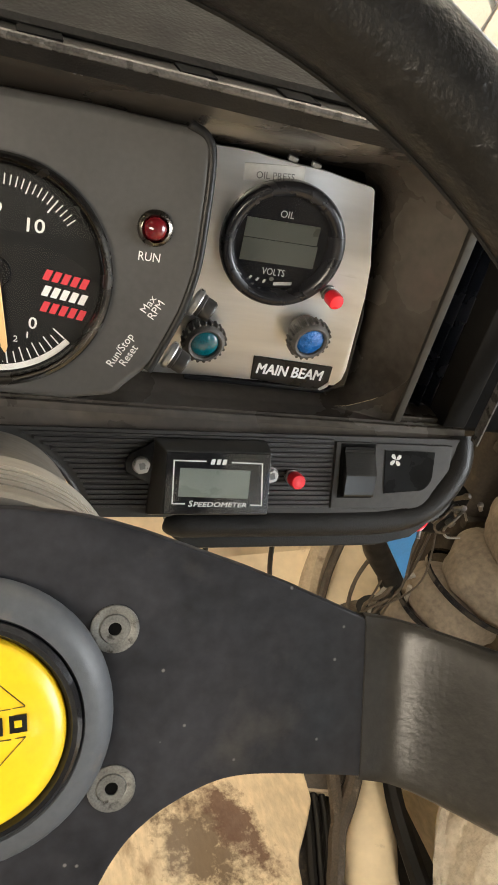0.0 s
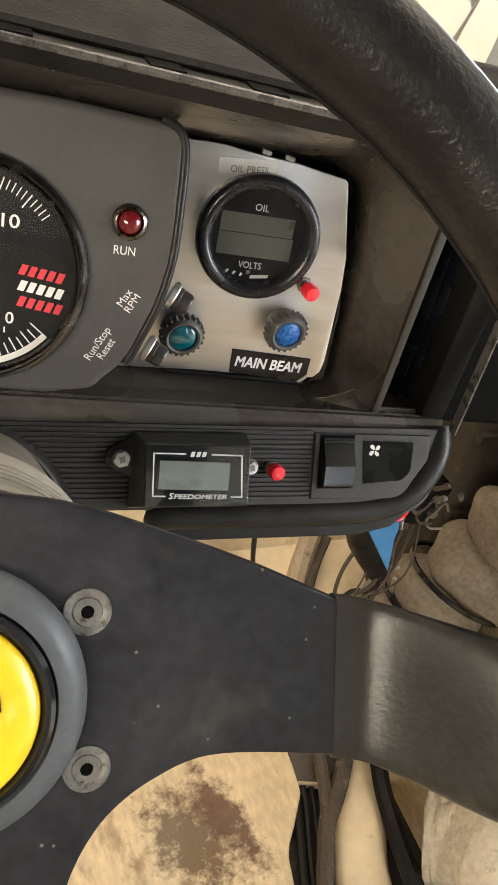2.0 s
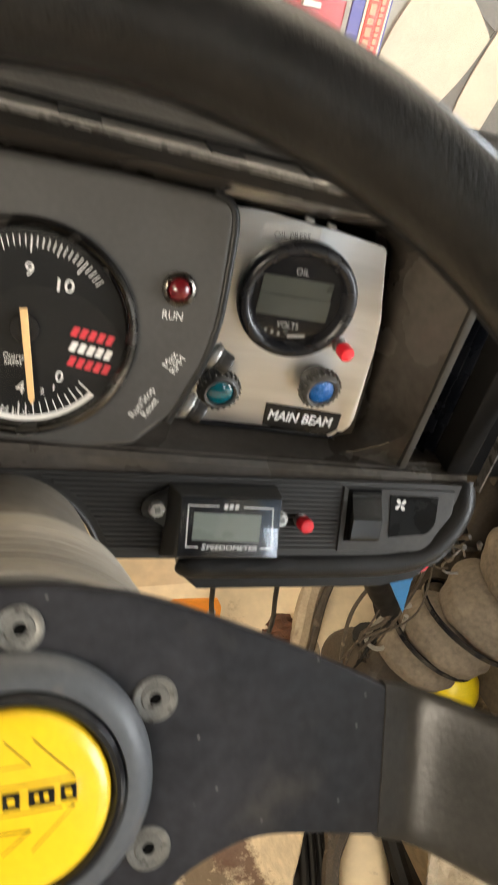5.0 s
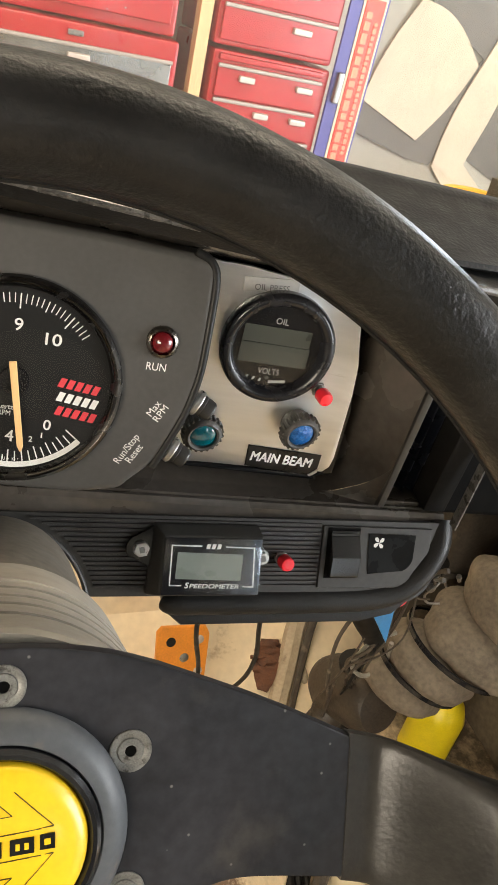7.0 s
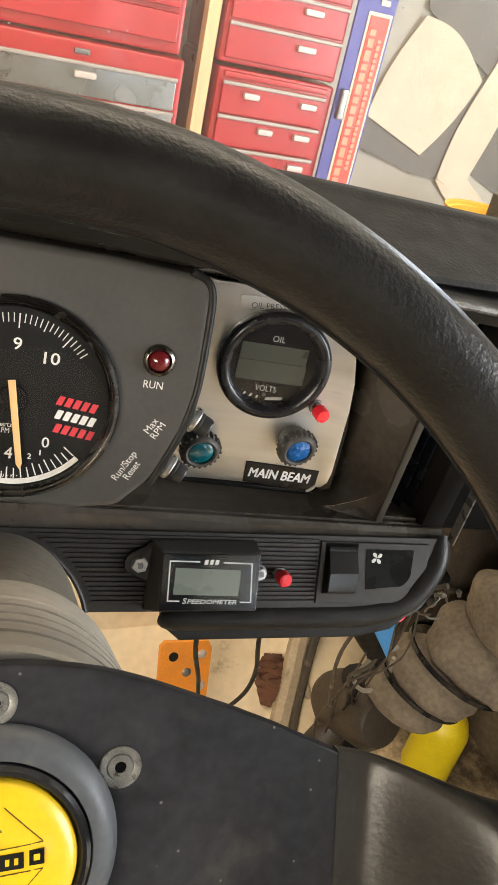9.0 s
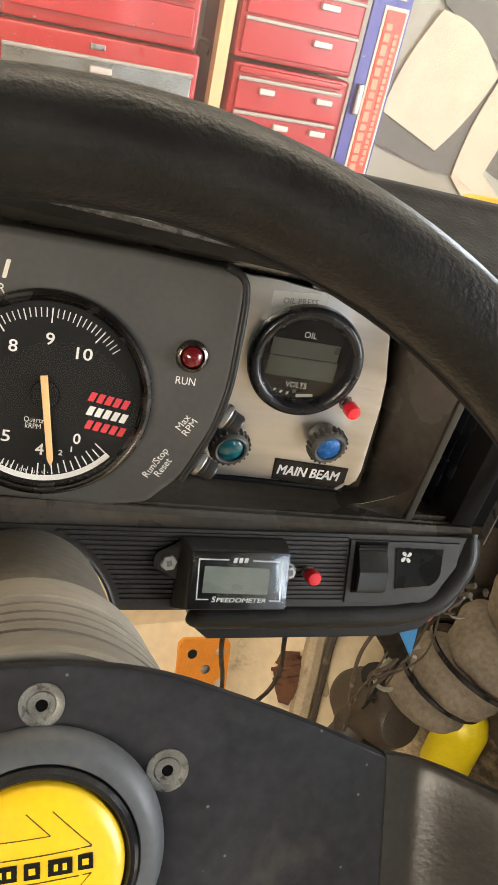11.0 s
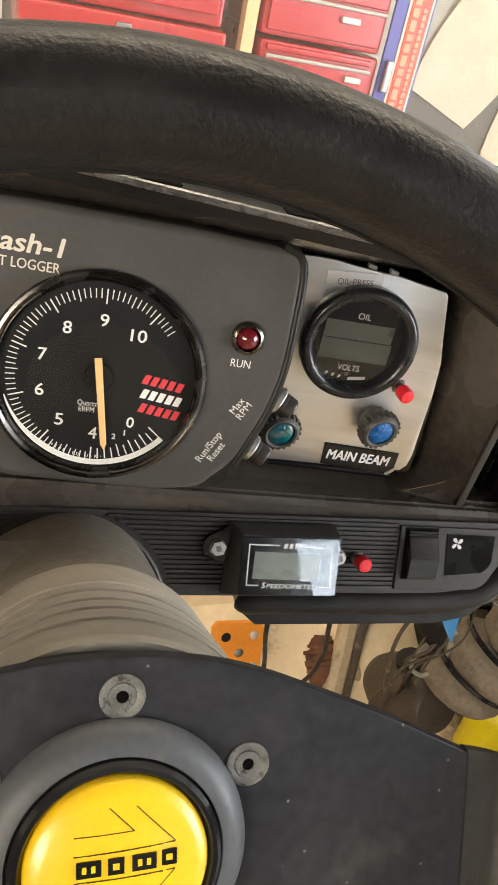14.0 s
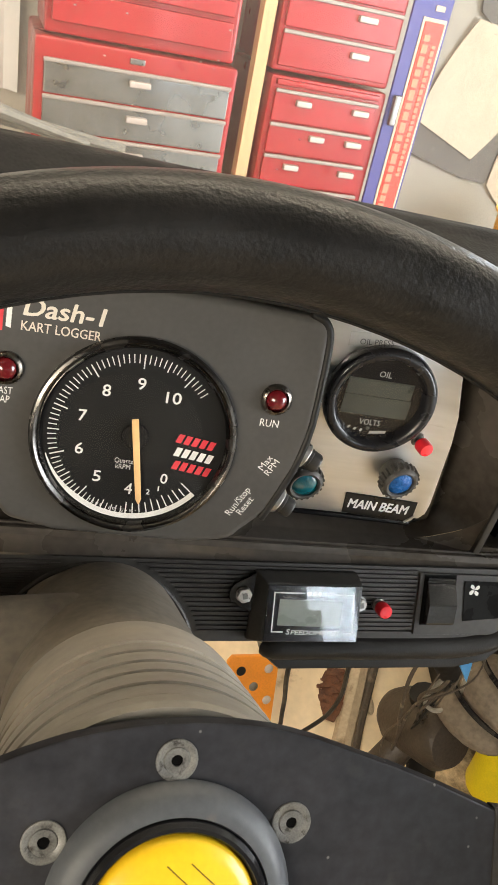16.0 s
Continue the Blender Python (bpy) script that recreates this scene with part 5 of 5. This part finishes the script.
PIPE = mat("dirty_cream_pipe", (0.36, 0.29, 0.20), 0.5, var=0.2, scale=30, spots=(0.18, 0.13, 0.08), spot_amount=0.3, spot_scale=40)
cable("cream_pipe", [(0.432, 0.63, 0.405), (0.407, 0.600, 0.356), (0.389, 0.566, 0.328), (0.369, 0.530, 0.303), (0.352, 0.50, 0.286)], 0.013, PIPE, "cream-brown pipe along the bulkhead", "pipe")
cable("wiring_loom", [(0.447, 0.62, 0.388), (0.427, 0.598, 0.357), (0.407, 0.565, 0.328), (0.388, 0.532, 0.304), (0.372, 0.50, 0.287)], 0.006, LOOM, "thin dusty taped wiring loom", "wiring")
rust = part("rust_patch", tube([(0.373, 0.597, 0.337), (0.367, 0.574, 0.325), (0.352, 0.544, 0.308)], lambda t: 0.006 + 0.016 * math.sin(math.pi * min(1, t * 0.9 + 0.1)), 22, 12, flat=0.25, rough=0.28), RUST, None, unit=1)
tagged(rust, "dark brown flaking rust patch on the bulkhead", "rust")

oval = part("rubber_grommet", at(lathe([(0, 5.0), (6.5, 4.4), (8.5, 2.6), (9.0, 0), (9.0, -4)], 28), 0, 0, 0), PIPE, None)
oval.data.transform(Matrix.Diagonal((0.75, 1.7, 1.0, 1.0)))
oval.matrix_world = basis((0.409, 0.560, 0.3145), (0.96, 0.14, 0.05), (-0.12, 0.86, 0.49))
tagged(oval, "oval dusty rubber grommet set in the cream bulkhead", "grommet")
flap = thing("floor_bracket", pose(0.346, 0.385, 0.303, 8, -6, -20), "dirty brown pressed steel bracket at the floor edge", "bracket")
part("plate", prism([(-24, -28), (12, -30), (26, -6), (22, 36), (-20, 38), (-26, 10)][::-1], 0, 4.0, 1.2), BROWN, flap)
part("fold", box(-24, 13, -31, -28, -4, 6, 0.8), PIPE, flap, "pale bent lip")
# dark castings and wires beside the bulkhead
cast = thing("brake_servo", pose(0.402, 0.45, 0.0), "dirty brown round casting at the side of the footwell", "casting")
part("drum", at(lathe([(0, 0.04), (0.026, 0.036), (0.034, 0.024), (0.034, -0.04), (0.026, -0.055), (0, -0.055)], 32), 0.005, 0.0, 0.405, 60, 20, 0), BROWN, cast, unit=1)
part("neck", tube([(-0.045, 0.0, 0.335), (-0.015, 0.01, 0.365), (0.015, 0.01, 0.40)], 0.017, 14, 6), BROWN, cast, unit=1)
part("boot", tube([(0.03, 0.0, 0.30), (0.02, 0.01, 0.36), (0.0, 0.02, 0.44)], 0.017, 12, 6), CABLE, cast, unit=1)
random.seed(4)
for i in range(9):
    x = 0.362 + 0.009 * (i % 4)
    j = [random.uniform(-0.02, 0.02) for _ in range(6)]
    cable("wire", [(x + 0.02, 0.44, 0.60), (x + j[0], 0.43 + j[1], 0.53), (x - 0.01 + j[2], 0.43, 0.47 + j[3]), (x + 0.01 + j[4], 0.45, 0.40), (x + 0.02, 0.46, 0.30)],
          0.0010 + 0.0005 * (i % 3), (LOOM, CABLE, LOOM, BROWN)[i % 4], "dusty thin wire in a loose bundle", "wire", "loose wires")
for i, m in enumerate((RED_PLASTIC, RED_PLASTIC)):
    cable("wire", [(0.205 + 0.02 * i, 0.285, 0.748), (0.222 + 0.02 * i, 0.272, 0.738), (0.24 + 0.02 * i, 0.285, 0.746)], 0.0011, m, "thin red wire under the dash edge", "wire", "loose wires")
cable("wire", [(0.402, 0.43, 0.525), (0.378, 0.43, 0.515), (0.366, 0.43, 0.485), (0.384, 0.43, 0.465), (0.404, 0.43, 0.475), (0.402, 0.43, 0.51)], 0.0024, COLUMN, "pale wire hanging in a loop", "wire", "loose wires")
stalk = thing("black_strut", pose(0, 0, 0), "black tube beside a blue plastic tab under the dash", "strut")
part("tube", tube([(0.298, 0.385, 0.66), (0.330, 0.41, 0.59), (0.374, 0.425, 0.530)], 0.012, 12, 6), CABLE, stalk, unit=1)
tab = thing("plastic_tab", basis((0.300, 0.345, 0.645), (1, 0, 0), (0, 0, 1)), "blue triangular plastic tab under the dashboard", "tab")
part("tab", prism([(-28, 32), (9, 32), (8, 6), (13, -28)][::-1], -1.5, 1.5, 0.5), BLUE, tab)

# fittings at the end of the dash
for i in range(7):
    a = i * 0.9
    f = part("terminal", at(lathe([(0, 0.006), (0.0018, 0.0055), (0.0021, 0.0025), (0.0015, 0.001), (0.0015, -0.006), (0, -0.006)], 14), 0.275 + 0.016 * (i % 4), 0.30 + 0.014 * (i // 2), 0.735 - 0.022 * (i // 2), 50 * math.sin(a), 40 * math.cos(a), 0), (STEEL, BROWN, KNURL)[i % 3], None, unit=1)
    tagged(f, "small metal electrical terminal at the dash end", "terminal", "terminals")

for i, (x, y, z, r) in enumerate(((0.330, 0.345, 0.672, 0.008), (0.346, 0.35, 0.662, 0.009))):
    cable("wire", [(x + r * math.cos(a), y + 0.3 * r * math.sin(2 * a), z + 1.4 * r * math.sin(a)) for a in (0.3, 1.3, 2.4, 3.4, 4.4, 5.4)], 0.0010, (LOOM, STEEL)[i % 2], "small curled wire at the dash end", "wire", "loose wires")
blk = thing("junction_block", pose(0.330, 0.375, 0.668, 10, 25, 15), "dark dirty junction block under the dash end", "junction block")
part("body", box(-0.024, 0.030, -0.016, 0.02, -0.022, 0.024, 0.008, 3), END_BLACK, blk, unit=1)
for i in range(4):
    part("screw", at(lathe([(0, 0.004), (0.003, 0.003), (0.0035, 0), (0.0035, -0.006), (0, -0.006)], 14), -0.015 + 0.012 * i, -0.018, 0.012 - 0.014 * (i % 2), 90, 0, 0), STEEL, blk, unit=1)


def duct(name, points, r, material, label, rings=9, seed=0):
    """A soft wrapped air duct: a bulging cord with deep folds."""
    noise.seed_set(seed + 1)
    t = thing(name, WORLD, label, "duct", group="air ducts")
    fold = lambda s: r * (1 + 0.10 * math.sin(2 * math.pi * rings * s) + 0.06 * math.sin(17 * s + seed) - 0.25 * max(0, s - 0.9) * 10 * (s - 0.9))
    part("skin", tube(points, fold, 28, 22, rough=0.09), material, t, unit=1)
    return t


def folded_duct(centres, label):
    """A soft wrapped air duct: overlapping sagging folds along its line."""
    t = thing("air_duct", WORLD, label, "duct", group="air ducts")
    for i, (x, y, z, r, tilt) in enumerate(centres):
        b = bmesh.new()
        bmesh.ops.create_uvsphere(b, u_segments=64, v_segments=44, radius=r)
        for v in b.verts:
            k = 1 + 0.15 * noise.noise(v.co * 17 + Vector((i, 0, 0))) + 0.025 * noise.noise(v.co * 60) + (0.004 + 0.06 * max(0, -v.co.z / r - 0.3)) * noise.noise(v.co * 190)
            s = v.co.z / r
            v.co *= k
            v.co.z *= 0.62
            if s < -0.15:
                v.co.xy *= 1 + 0.22 * (-s - 0.15) - 0.02 * math.sin(9 * math.atan2(v.co.y, v.co.x))
        b.transform(pose(x + 0.020, y, z - 0.006, tilt, 20, 0))
        part("fold", b, DUCT, t, unit=1)
    return t


d2 = folded_duct([(0.412, 0.425, 0.465, 0.044, -10), (0.436, 0.42, 0.497, 0.051, -6), (0.468, 0.415, 0.528, 0.057, 0), (0.505, 0.41, 0.572, 0.062, 0), (0.545, 0.40, 0.620, 0.072, 4), (0.560, 0.37, 0.690, 0.080, 6), (0.520, 0.35, 0.740, 0.066, 8)],
                 "dusty brown wrapped duct sagging in thick folds")
for (x, y, z, r, ry) in ((0.452, 0.418, 0.512, 0.0555, 20), (0.425, 0.424, 0.480, 0.0475, 20)):
    part("cable_tie", at(lathe([(r, -0.003), (r + 0.002, -0.0022), (r + 0.002, 0.0022), (r, 0.003)], 40), x + 0.020, y, z - 0.006, 0, ry, 0), GLOSS_BLACK, d2, "black cable tie", unit=1)
# made-up dark box that fills the shaded space behind the ducts
heater = thing("duct_backing_box", pose(0.575, 0.535, 0.0), "dark box added for the darkness behind the air ducts", "heater")
part("case", box(-0.070, 0.040, -0.035, 0.08, 0.286, 0.76, 0.016, 3), DUCT_BACKING, heater, unit=1)
for z in (0.42, 0.52, 0.62):
    part("rib", box(-0.074, 0.040, -0.041, -0.030, z - 0.006, z + 0.006, 0.003), DUCT_BACKING, heater, unit=1)
part("stub", at(lathe([(0.0, 0.03), (0.040, 0.03), (0.042, 0.0), (0.042, -0.02)], 28), -0.01, -0.05, 0.66, 90, 0, 0), DUCT_BACKING, heater, unit=1)
d3 = duct("air_duct", [(0.63, 0.17, 0.30), (0.54, 0.205, 0.325), (0.475, 0.24, 0.325), (0.435, 0.278, 0.30)], 0.058, DUCT_PALE, "pale crumpled duct lying on the footwell floor", 3, 3)
part("crease", tube([(0.470, 0.215, 0.376), (0.480, 0.228, 0.381), (0.476, 0.245, 0.380), (0.462, 0.252, 0.374)], 0.004, 8, 6), DUCT_PALE, d3, "raised crease in the cloth", unit=1)
noise.seed_set(1)
cable("hose", [(0.41, 0.36, 0.31), (0.40, 0.33, 0.31), (0.392, 0.29, 0.31), (0.385, 0.24, 0.31), (0.38, 0.16, 0.30)], 0.0095, CABLE, "dark rubber hose on the footwell floor", "hose")
cable("wiring_loom", [(0.385, 0.40, 0.325), (0.372, 0.368, 0.318), (0.349, 0.336, 0.313), (0.329, 0.313, 0.310), (0.317, 0.287, 0.306), (0.305, 0.260, 0.303), (0.285, 0.19, 0.298)], 0.0085, LOOM, "thick dusty wiring loom on the floor", "wiring")
cable("wiring_loom", [(0.347, 0.38, 0.318), (0.340, 0.348, 0.314), (0.330, 0.316, 0.311), (0.310, 0.272, 0.305), (0.290, 0.19, 0.299)], 0.007, LOOM, "branching dusty wiring loom on the floor", "wiring")
for i in range(3):
    x = 0.290 + 0.009 * i
    cable("cable", [(x + 0.034, 0.41, 0.30), (x + 0.023, 0.345, 0.297), (x + 0.006, 0.29, 0.296), (x - 0.006, 0.25, 0.296), (x - 0.03, 0.18, 0.295)], 0.0045 - 0.0007 * i, CABLE, "black cable lying in the floor trough")
bot = thing("yellow_bottle", pose(0.529, 0.445, 0.285), "yellow plastic bottle behind the ducts", "bottle")
part("body", lathe([(0, 0), (0.027, 0), (0.030, 0.008), (0.030, 0.075), (0.024, 0.092), (0.012, 0.102), (0.012, 0.118), (0, 0.118)], 32), YELLOW_TIN, bot, unit=1)
part("cap", lathe([(0.014, 0.112), (0.014, 0.130), (0, 0.131)], 24), CABLE, bot, unit=1)
